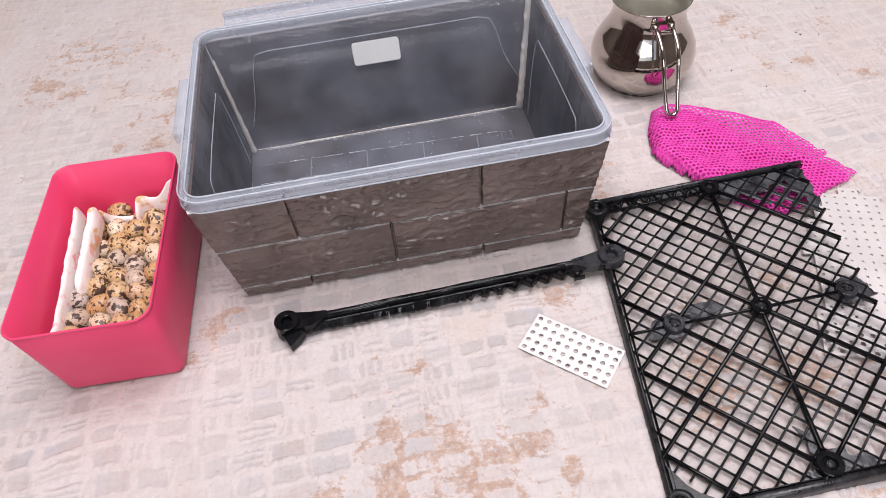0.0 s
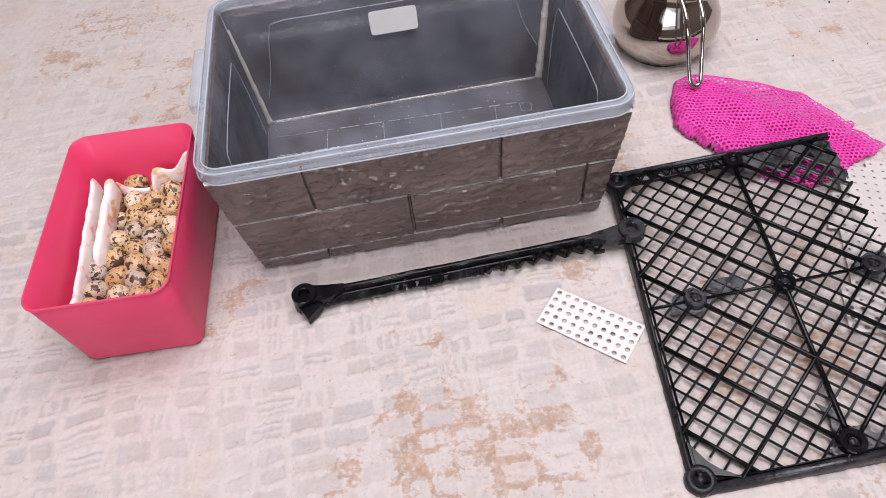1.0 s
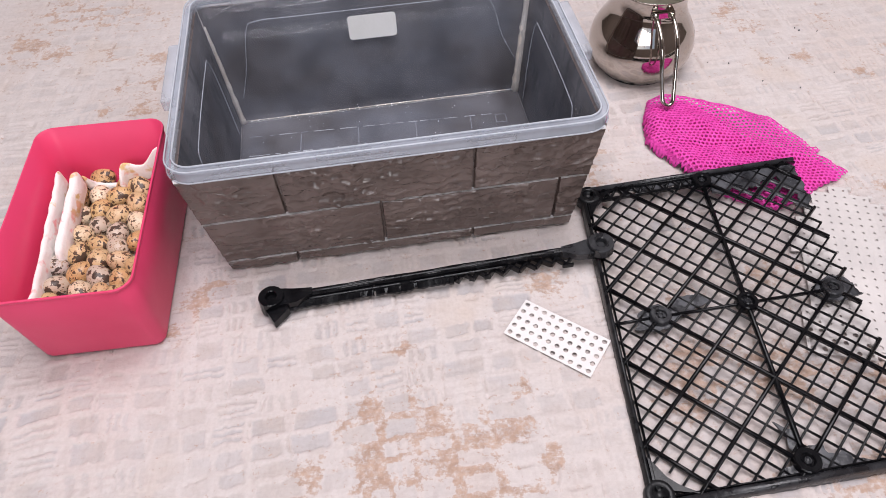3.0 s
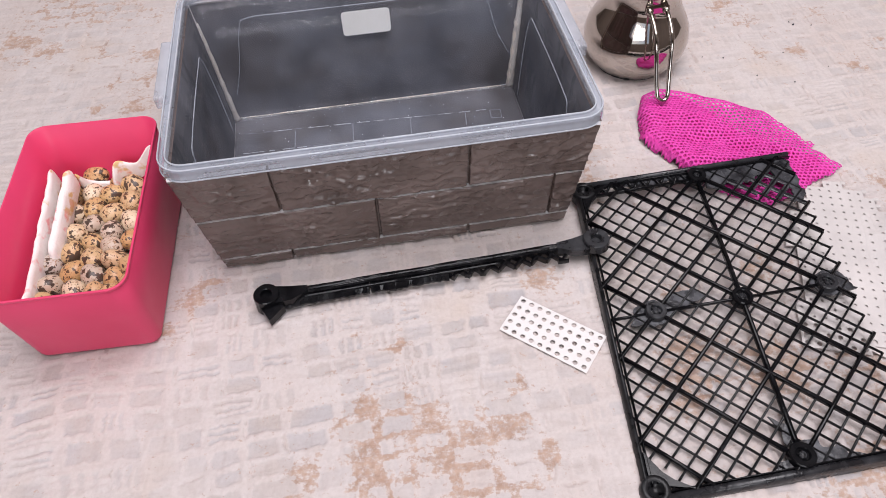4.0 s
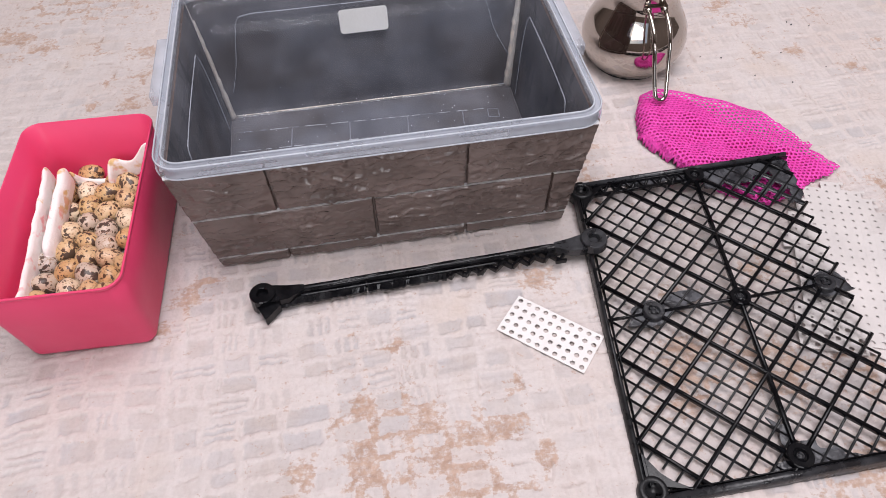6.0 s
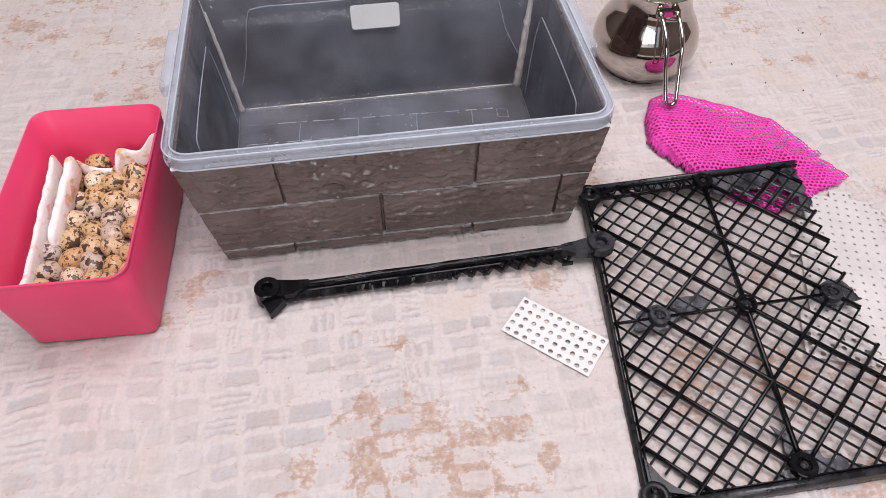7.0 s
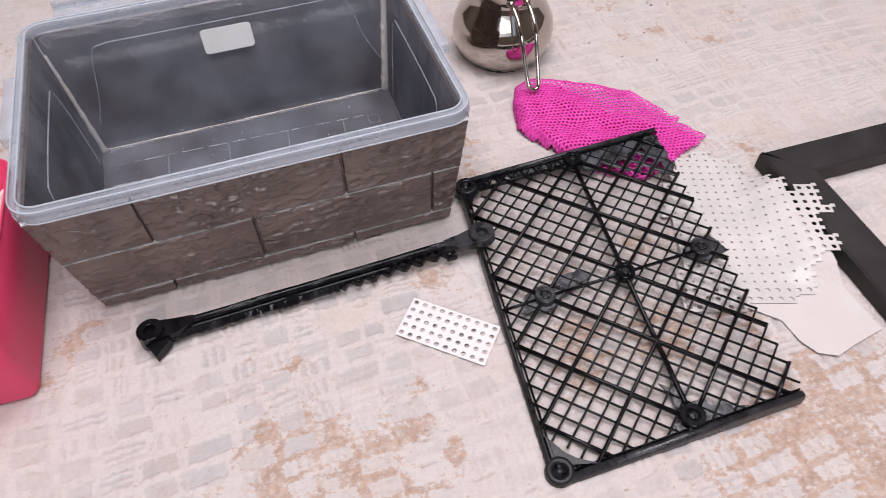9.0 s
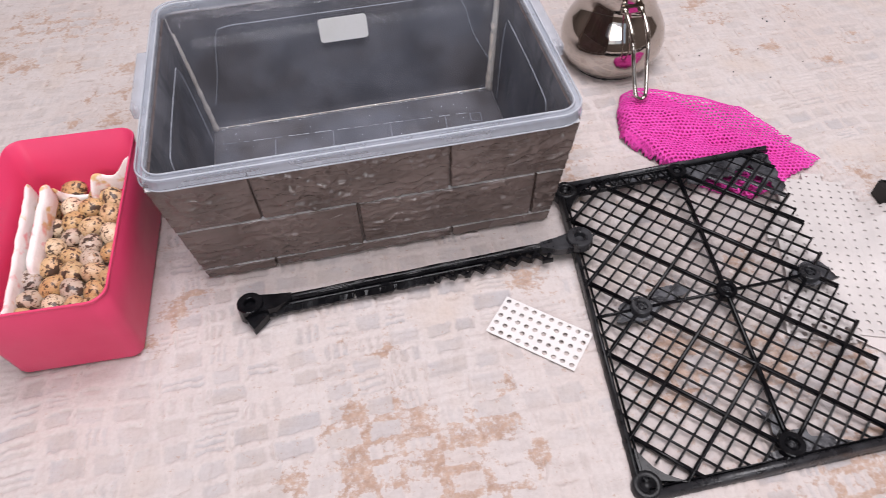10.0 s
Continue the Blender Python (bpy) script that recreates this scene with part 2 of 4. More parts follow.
SHEET = clear_plastic("frosted_white_plastic", (0.69, 0.645, 0.63), 0.80, 0.4)
# Whiter copy of the rim plastic, with edge highlights put into its colour.
BEAD = clear_plastic("lit_plastic_edge", (0.68, 0.71, 0.77), 0.52, 0.12)
STICKER = varied("white_sticker", (0.82, 0.82, 0.82), (0.78, 0.78, 0.77), 0.5, 20.0, 0.4)
STEEL = varied("polished_steel", (0.47, 0.43, 0.395), (0.52, 0.475, 0.435), 0.06, 25.0, 0.5, 30.0, 0.02, 1.0, 0.03)
BRUSHED = varied("brushed_steel", (0.66, 0.64, 0.58), (0.58, 0.56, 0.51), 0.5, 40.0, 0.5, 160.0, 0.1, 0.7, 0.06)
NET = varied("pink_net_yarn", (0.80, 0.075, 0.45), (0.72, 0.05, 0.37), 0.65, 60.0, 0.3, 700.0, 0.4)
EGG = egg_material()
CLOTH = printed_cloth()
FRAME = varied("black_frame_paint", (0.018, 0.016, 0.016), (0.032, 0.029, 0.029), 0.5, 20.0, 0.28, 250.0, 0.12)
WALL = varied("wall_paint", (0.17, 0.14, 0.125), (0.20, 0.165, 0.145), 0.9, 3.0, 0.2)
CEILING = varied("ceiling_paint", (0.44, 0.41, 0.385), (0.47, 0.44, 0.41), 0.9, 3.0, 0.2)


# ---- mesh helpers ----
def finish(name, bm, mat, smooth=False):
    me = bpy.data.meshes.new(name)
    bmesh.ops.recalc_face_normals(bm, faces=bm.faces)
    bm.to_mesh(me)
    bm.free()
    me.materials.append(mat)
    if smooth:
        me.shade_smooth()
    return me


def part(name, bm, mat, parent=None, label="", smooth=False):
    ob = new(name, finish(name, bm, mat, smooth))
    if parent:
        ob.parent = parent
    return tagged(ob, label)


def empty(name, m, label, category, group=""):
    ob = new(name)
    ob.empty_display_size = 0.02
    ob.matrix_world = m
    return tagged(ob, label, category, group)


def box(bm, x0, x1, y0, y1, z0, z1, bevel=0.0, m=None, segments=2):
    got = bmesh.ops.create_cube(bm, size=1, matrix=Matrix.LocRotScale(((x0 + x1) / 2, (y0 + y1) / 2, (z0 + z1) / 2), None, (x1 - x0, y1 - y0, z1 - z0)))
    vs = got["verts"]
    if bevel:
        es = {e for v in vs for e in v.link_edges}
        r = bmesh.ops.bevel(bm, geom=list(es), offset=bevel, segments=segments, affect="EDGES", profile=0.5)
        vs = list({v for f in r["faces"] for v in f.verts} | {v for v in vs if v.is_valid})
    if m:
        bmesh.ops.transform(bm, matrix=m, verts=vs)
    return vs


def rrect(hx, hy, r, n=6):
    pts = []
    for cx, cy, a0 in ((hx - r, hy - r, 0), (-hx + r, hy - r, 90), (-hx + r, -hy + r, 180), (hx - r, -hy + r, 270)):
        for i in range(n + 1):
            a = radians(a0 + 90 * i / n)
            pts.append((cx + r * math.cos(a), cy + r * math.sin(a)))
    return pts


def loft(bm, rings, closed=False, cap0=False, cap1=False):
    made = [[bm.verts.new(p) for p in ring] for ring in rings]
    pairs = list(zip(made, made[1:])) + ([(made[-1], made[0])] if closed else [])
    for a, b in pairs:
        for i in range(len(a)):
            j = (i + 1) % len(a)
            bm.faces.new((a[i], a[j], b[j], b[i]))
    if cap0:
        bm.faces.new(made[0])
    if cap1:
        bm.faces.new(made[-1])
    return made


def level(pts, z):
    return [(x, y, z) for x, y in pts]


def tube(bm, points, radius, n=8):
    pts = [Vector(p) for p in points]
    rings = []
    side = None
    for i, p in enumerate(pts):
        d = (pts[min(i + 1, len(pts) - 1)] - pts[max(i - 1, 0)]).normalized()
        if side is None:
            side = d.cross(Vector((0.31, 0.2, 0.93))).normalized()
        side = (side - d * side.dot(d)).normalized()
        up = d.cross(side)
        rings.append([p + radius * (math.cos(2 * math.pi * k / n) * side + math.sin(2 * math.pi * k / n) * up) for k in range(n)])
    loft(bm, rings, cap0=True, cap1=True)


def smooth_path(points, steps=8):
    pts = [Vector(p) for p in points]
    out = []
    for i in range(len(pts) - 1):
        p0, p1, p2, p3 = pts[max(i - 1, 0)], pts[i], pts[i + 1], pts[min(i + 2, len(pts) - 1)]
        for k in range(steps):
            t = k / steps
            out.append(0.5 * ((2 * p1) + (p2 - p0) * t + (2 * p0 - 5 * p1 + 4 * p2 - p3) * t * t + (3 * p1 - p0 - 3 * p2 + p3) * t ** 3))
    return out + [pts[-1]]


def value_noise(x, y, seed):
    rng = np.random.RandomState(seed)
    table = rng.rand(256, 256)
    xi, yi = np.floor(x).astype(int), np.floor(y).astype(int)
    fx, fy = x - xi, y - yi
    fx, fy = fx * fx * (3 - 2 * fx), fy * fy * (3 - 2 * fy)
    g = lambda i, j: table[i % 256, j % 256]
    return (g(xi, yi) * (1 - fx) + g(xi + 1, yi) * fx) * (1 - fy) + (g(xi, yi + 1) * (1 - fx) + g(xi + 1, yi + 1) * fx) * fy


# ---- room shell ----
def slab(name, x0, x1, y0, y1, z0, z1, mat, label, category):
    bm = bmesh.new()
    box(bm, x0, x1, y0, y1, z0, z1)
    ob = new(name, finish(name, bm, mat))
    return tagged(ob, label, category, kind="structure")


RX0, RX1, RY0, RY1, RH = ROOM
WX0, WX1, WZ0, WZ1 = WINDOW
slab("wall_north", RX0, RX1, RY1, RY1 + 0.15, 0, RH, WALL, "plain painted room wall", "wall")
slab("wall_east", RX1, RX1 + 0.15, RY0 - 0.15, RY1 + 0.15, 0, RH, WALL, "plain painted room wall", "wall")
slab("wall_west", RX0 - 0.15, RX0, RY0 - 0.15, RY1 + 0.15, 0, RH, WALL, "plain painted room wall", "wall")
bm = bmesh.new()
for x0, x1, z0, z1 in ((RX0, WX0, 0, RH), (WX1, RX1, 0, RH), (WX0, WX1, 0, WZ0), (WX0, WX1, WZ1, RH)):
    box(bm, x0, x1, RY0 - 0.15, RY0, z0, z1)
tagged(new("wall_south", finish("wall_south", bm, WALL)), "plain painted room wall with a window opening", "wall", kind="structure")
slab("ceiling", RX0, RX1, RY0, RY1, RH, RH + 0.1, CEILING, "plain white painted ceiling", "ceiling")
slab("floor", RX0, RX1, RY0, RY1, -0.1, -0.012, WALL, "plain floor under the carpet", "floor")


# ---- carpet ----
WORN = [(-0.405, -0.103, 0.018), (-0.383, -0.122, 0.020), (-0.433, -0.142, 0.022), (-0.434, -0.172, 0.030), (-0.428, -0.200, 0.030), (-0.358, -0.163, 0.018),
        (-0.352, -0.188, 0.022), (-0.334, -0.135, 0.022), (-0.290, -0.133, 0.016), (-0.324, -0.195, 0.018), (-0.518, -0.168, 0.014), (-0.450, -0.099, 0.012),
        (-0.259, -0.165, 0.014), (-0.281, -0.083, 0.012), (-0.417, -0.020, 0.012), (-0.280, -0.206, 0.020), (-0.480, -0.117, 0.010), (-0.530, -0.190, 0.012)]
WORN_FAR = [(-1.06, 0.65, 0.05), (-1.00, 0.61, 0.03), (-1.018, 0.742, 0.05), (-0.949, 0.74, 0.05), (-0.916, 0.60, 0.025), (-0.853, 0.704, 0.04),
            (-0.816, 0.593, 0.035), (-0.847, 0.514, 0.025), (-0.876, 0.456, 0.02), (-0.815, 0.455, 0.025), (-0.811, 0.52, 0.02), (0.186, 0.624, 0.035),
            (0.20, 0.483, 0.025), (0.347, 0.582, 0.03), (0.345, 0.445, 0.025), (0.414, 0.493, 0.025), (0.206, 0.573, 0.02), (0.265, 0.487, 0.02)]
WORN_EAST = [(0.066, -0.288, 0.07), (0.186, -0.188, 0.05), (0.162, -0.238, 0.07), (0.10, -0.259, 0.06), (0.04, -0.26, 0.04), (0.232, -0.199, 0.03),
             (-0.146, 0.209, 0.025), (-0.136, 0.283, 0.03), (-0.229, 0.06, 0.02), (-0.693, 0.165, 0.015), (-0.677, 0.06, 0.022), (-0.647, 0.089, 0.018),
             (-0.692, 0.027, 0.02), (-0.07, -0.067, 0.03), (-0.09, -0.103, 0.03), (0.0, -0.063, 0.035), (0.05, 0.06, 0.03), (0.024, -0.104, 0.03),
             (-0.066, 0.022, 0.025), (0.112, -0.098, 0.03), (0.262, 0.175, 0.02)]


def build_carpet():
    xs = np.concatenate([np.linspace(-2.5, -1.35, 20)[:-1], np.arange(-1.35, -0.78, 0.0036), np.arange(-0.78, 0.42, 0.0018), np.arange(0.42, 0.60, 0.0036), np.linspace(0.60, 1.7, 22)[1:]])
    ys = np.concatenate([np.linspace(-3.1, -0.36, 44)[:-1], np.arange(-0.36, 0.44, 0.0018), np.arange(0.44, 1.1, 0.0036), np.linspace(1.1, 2.3, 22)[1:]])
    X, Y = np.meshgrid(xs, ys)
    c, s = math.cos(CARPET_YAW), math.sin(CARPET_YAW)
    U, V = X * c + Y * s, -X * s + Y * c
    U1 = U + 0.003 * (value_noise(U * 70, V * 70, 3) - 0.5) + 0.012 * (value_noise(U * 8, V * 8, 23) - 0.5)
    V2 = V + 0.003 * (value_noise(U * 70 + 50, V * 70, 4) - 0.5) + 0.014 * (value_noise(U * 9 + 30, V * 9, 24) - 0.5)
    U1 = U1 + 0.0030 * (value_noise(U * 210, V * 210, 33) - 0.5)
    V2 = V2 + 0.0030 * (value_noise(U * 210 + 9, V * 210, 34) - 0.5)
    pu, pv = 0.043, 0.0275
    # rows of uneven height, and in each row patches of uneven width
    V2 = V2 + 0.010 * value_noise(V2 * 24, V2 * 0, 31)
    iv = np.floor(V2 / pv).astype(int)
    U2 = U1 + 0.046 * value_noise(U1 * 15 + 0.3 * iv, iv * 0.37, 32)
    iu = np.floor(U2 / pu).astype(int)
    fu, fv = U2 / pu - iu, V2 / pv - iv
    rnd = np.random.RandomState(11).rand(256, 256)
    r, depth = rnd[iu % 256, iv % 256], rnd[iv % 256, iu % 256]
    region = value_noise(U * 7, V * 7, 5)
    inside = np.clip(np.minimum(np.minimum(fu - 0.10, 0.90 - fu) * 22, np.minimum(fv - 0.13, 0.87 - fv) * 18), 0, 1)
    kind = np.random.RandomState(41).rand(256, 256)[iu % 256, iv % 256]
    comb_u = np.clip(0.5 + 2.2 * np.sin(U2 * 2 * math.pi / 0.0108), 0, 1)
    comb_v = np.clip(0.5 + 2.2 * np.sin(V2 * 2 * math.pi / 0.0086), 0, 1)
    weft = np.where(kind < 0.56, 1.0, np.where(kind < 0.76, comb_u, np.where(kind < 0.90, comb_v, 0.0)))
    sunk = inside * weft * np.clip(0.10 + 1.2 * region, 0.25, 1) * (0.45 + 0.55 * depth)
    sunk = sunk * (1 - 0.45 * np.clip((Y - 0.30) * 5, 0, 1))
    r2 = np.random.RandomState(12).rand(256, 256)[iu % 256, iv % 256]
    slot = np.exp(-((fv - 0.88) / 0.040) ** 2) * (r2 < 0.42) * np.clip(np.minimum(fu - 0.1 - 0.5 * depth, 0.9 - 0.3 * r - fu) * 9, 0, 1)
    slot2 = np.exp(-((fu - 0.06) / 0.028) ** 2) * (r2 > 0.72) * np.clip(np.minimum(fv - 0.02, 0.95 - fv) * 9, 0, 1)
    # short rows of cut pile inside some squares
    zone = np.clip((value_noise(U * 5 + 40, V * 5, 15) - 0.40) * 6, 0, 1)
    combed = zone * (r2 > 0.35) * np.where(depth > 0.5, np.sin(U2 * 2 * math.pi / 0.0125), np.sin(V2 * 2 * math.pi / 0.0092)) * (0.4 + value_noise(U * 60, V * 60, 19))
    strokes = np.maximum(value_noise(U * 14, V * 90, 13), value_noise(U * 90, V * 16, 14))
    Z = -0.0021 * sunk - 0.0034 * (slot + slot2) - 0.0005 * combed + 0.0014 * (value_noise(U * 20, V * 20, 6) - 0.5) + 0.0008 * (strokes - 0.6) + 0.0009 * (value_noise(U * 160, V * 160, 7) - 0.5) - 0.0014
    wear = 0.30 * value_noise(U * 2.6, V * 2.6, 8) * value_noise(U * 9, V * 9, 9)
    patchy = 0.15 + 1.15 * value_noise(U * 52 + 9, V * 52, 10)
    for group, gain in ((WORN, 1.0), (WORN_FAR, 0.72), (WORN_EAST, 0.76)):
        for x, y, w in group:
            wear += gain * np.exp(-((X - x) ** 2 + (Y - y) ** 2) / (w * w)) * patchy
    # the squares stay pale, the ridges between them are worn to the backing
    wear = np.clip(wear, 0, 0.60) * (1 - 0.72 * inside * (r < 0.7))
    far = np.clip((np.abs(X + 0.35) - 0.25) * 3, 0, 1) * np.clip((Y - 0.30) * 4, 0, 1)
    wear += (slot + slot2) * 0.25 * far
    # Mask of broken slots and comb grooves whose shade is painted in.
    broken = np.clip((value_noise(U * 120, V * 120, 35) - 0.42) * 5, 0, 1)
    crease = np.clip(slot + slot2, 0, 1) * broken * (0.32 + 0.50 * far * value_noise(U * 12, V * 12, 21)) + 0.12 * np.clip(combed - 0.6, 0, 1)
    tuft = np.sin(V2 * 2 * math.pi / 0.0078 + 2.0 * value_noise(U * 40, V * 40, 20))
    Z += 0.0016 * np.clip(wear * 1.4, 0, 1) * (value_noise(U * 90, V * 90, 18) - 0.5 + 0.22 * tuft)
    ny, nx = X.shape
    me = bpy.data.meshes.new("carpet")
    me.vertices.add(nx * ny)
    me.vertices.foreach_set("co", np.stack([X, Y, Z], -1).astype(np.float32).ravel())
    idx = np.arange(nx * ny).reshape(ny, nx)
    quads = np.stack([idx[:-1, :-1], idx[:-1, 1:], idx[1:, 1:], idx[1:, :-1]], -1).reshape(-1, 4)
    me.loops.add(quads.size)
    me.loops.foreach_set("vertex_index", quads.ravel().astype(np.int32))
    me.polygons.add(len(quads))
    me.polygons.foreach_set("loop_start", np.arange(0, quads.size, 4, dtype=np.int32))
    me.update(calc_edges=True)
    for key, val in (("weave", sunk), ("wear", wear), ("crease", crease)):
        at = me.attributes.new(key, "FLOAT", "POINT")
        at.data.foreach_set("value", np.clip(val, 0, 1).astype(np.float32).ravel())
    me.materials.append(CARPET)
    me.shade_smooth()
    ob = new("carpet", me)
    return tagged(ob, "cream distressed carpet with sunken squares and brown worn patches", "carpet", kind="structure")


build_carpet()


# ---- storage tub wrapped in embossed brick foam ----
TUB = pose(-0.4214, 0.2839, 0.0, 0, 0, 5.448)
BX, BY = 0.2228, 0.1429    # wrap at the foot
OX, OY, OZ = 0.2372, 0.1663, 0.1988   # opening at the rim


def storage_tub():
    tub = empty("storage_tub", TUB, "clear plastic storage tub wrapped in grey brick-patterned foam", "storage tub")
    at = lambda k, d: (BX - 0.006 + d + (OX - BX + 0.006) * k, BY - 0.006 + d + (OY - BY + 0.006) * k)
    bm = bmesh.new()
    rings = []
    for z, d, r in ((0.004, -0.012, 0.016), (0.006, -0.003, 0.02), (0.015, 0, 0.022), (0.10, 0, 0.021), (0.186, 0, 0.021)):
        k = z / OZ
        hx, hy = at(k, d)
        rings.append(level(rrect(hx, hy, r), z))
    for z, d, r in ((0.186, -0.0022, 0.0195), (0.10, -0.0022, 0.0195), (0.017, -0.0022, 0.02), (0.0085, -0.006, 0.018), (0.0065, -0.014, 0.014)):
        hx, hy = at(z / OZ, d)
        rings.append(level(rrect(hx, hy, r), z))
    loft(bm, rings, cap0=True, cap1=True)
    part("body", bm, SHELL, tub, "clear scuffed plastic shell", True)
    bm = bmesh.new()
    prof = [(0.0, OZ - 0.014), (0.0, OZ - 0.0012), (0.0008, OZ), (0.0024, OZ), (0.0030, OZ - 0.0014), (0.0078, OZ - 0.0018), (0.0084, OZ - 0.0008), (0.0098, OZ - 0.0008), (0.0104, OZ - 0.0024), (0.0110, OZ - 0.0155), (0.0096, OZ - 0.0160), (0.0088, OZ - 0.0050), (0.0030, OZ - 0.0050), (0.0024, OZ - 0.014)]
    loft(bm, [level(rrect(OX + d, OY + d, 0.020 + d, 8), z) for d, z in prof], closed=True)
    rim = part("rim", bm, RIM, tub, "milky translucent flanged rim")
    # Beads along the rim, painted bright as its highlight lines.
    for d, z, r in ((0.0012, OZ + 0.0003, 0.0011), (0.0092, OZ - 0.0004, 0.0010), (0.0108, OZ - 0.0150, 0.0011)):
        bm = bmesh.new()
        rings = []
        for k in range(6):
            a = 2 * math.pi * k / 6
            rings.append(level(rrect(OX + d + r * math.cos(a), OY + d + r * math.cos(a), 0.020 + d + r * math.cos(a), 8), z + r * math.sin(a)))
        loft(bm, rings, closed=True)
        part("rim_bead", bm, BEAD, rim, smooth=True)
    # latching lugs on the short sides and a folded lip behind the back rim
    for sx in (-1, 1):
        bm = bmesh.new()
        box(bm, sx * (OX + 0.0170) - 0.0070, sx * (OX + 0.0170) + 0.0070, -0.045, 0.068, OZ - 0.019, OZ - 0.003, 0.002)
        part("latch_lug", bm, RIM, tub)
    bm = bmesh.new()
    box(bm, -0.205, 0.205, OY + 0.012, OY + 0.036, OZ - 0.008, OZ + 0.002, 0.003)
    box(bm, -0.205, 0.205, OY + 0.029, OY + 0.036, OZ - 0.002, OZ + 0.010, 0.002)
    part("back_clip", bm, RIM, tub, "clear plastic folding clip")
    # moulded panel line on the back wall, and the sticker
    sl = (OY - BY) / OZ
    back = lambda x, z, d=0.0: (x, BY - 0.0085 + sl * z - d, z)
    bm = bmesh.new()
    line = smooth_path([back(-0.205, 0.045), back(-0.190, 0.09), back(-0.176, 0.150), back(-0.160, 0.163), back(-0.10, 0.164), back(0.10, 0.164), back(0.160, 0.163), back(0.178, 0.147), back(0.192, 0.10), back(0.215, 0.055)], 6)
    tube(bm, line, 0.0007, 6)
    part("moulded_line", bm, RIM, tub, smooth=True)
    for sx in (-1, 1):
        slx = (OX - BX) / OZ
        side = lambda y, z: (sx * (BX - 0.0085 + slx * z), y, z)
        bm = bmesh.new()
        tube(bm, smooth_path([side(0.09, 0.02), side(0.095, 0.10), side(0.088, 0.150), side(0.06, 0.157), side(-0.07, 0.157), side(-0.10, 0.145), side(-0.105, 0.08), side(-0.11, 0.02)], 6), 0.0008, 6)
        part("moulded_line", bm, RIM, tub, smooth=True)
    bm = bmesh.new()
    pts = rrect(0.0345, 0.0180, 0.005, 4)
    ang = math.atan(sl)
    m = Matrix.Translation(back(0.001, 0.1380, 0.0015)) @ Matrix.Rotation(radians(90) - ang, 4, "X")
    loft(bm, [level(pts, 0.0), level(pts, 0.0006)], cap0=True, cap1=True)
    bmesh.ops.transform(bm, matrix=m, verts=bm.verts)
    part("sticker", bm, STICKER, tub, "blank white rounded sticker")
    return tub


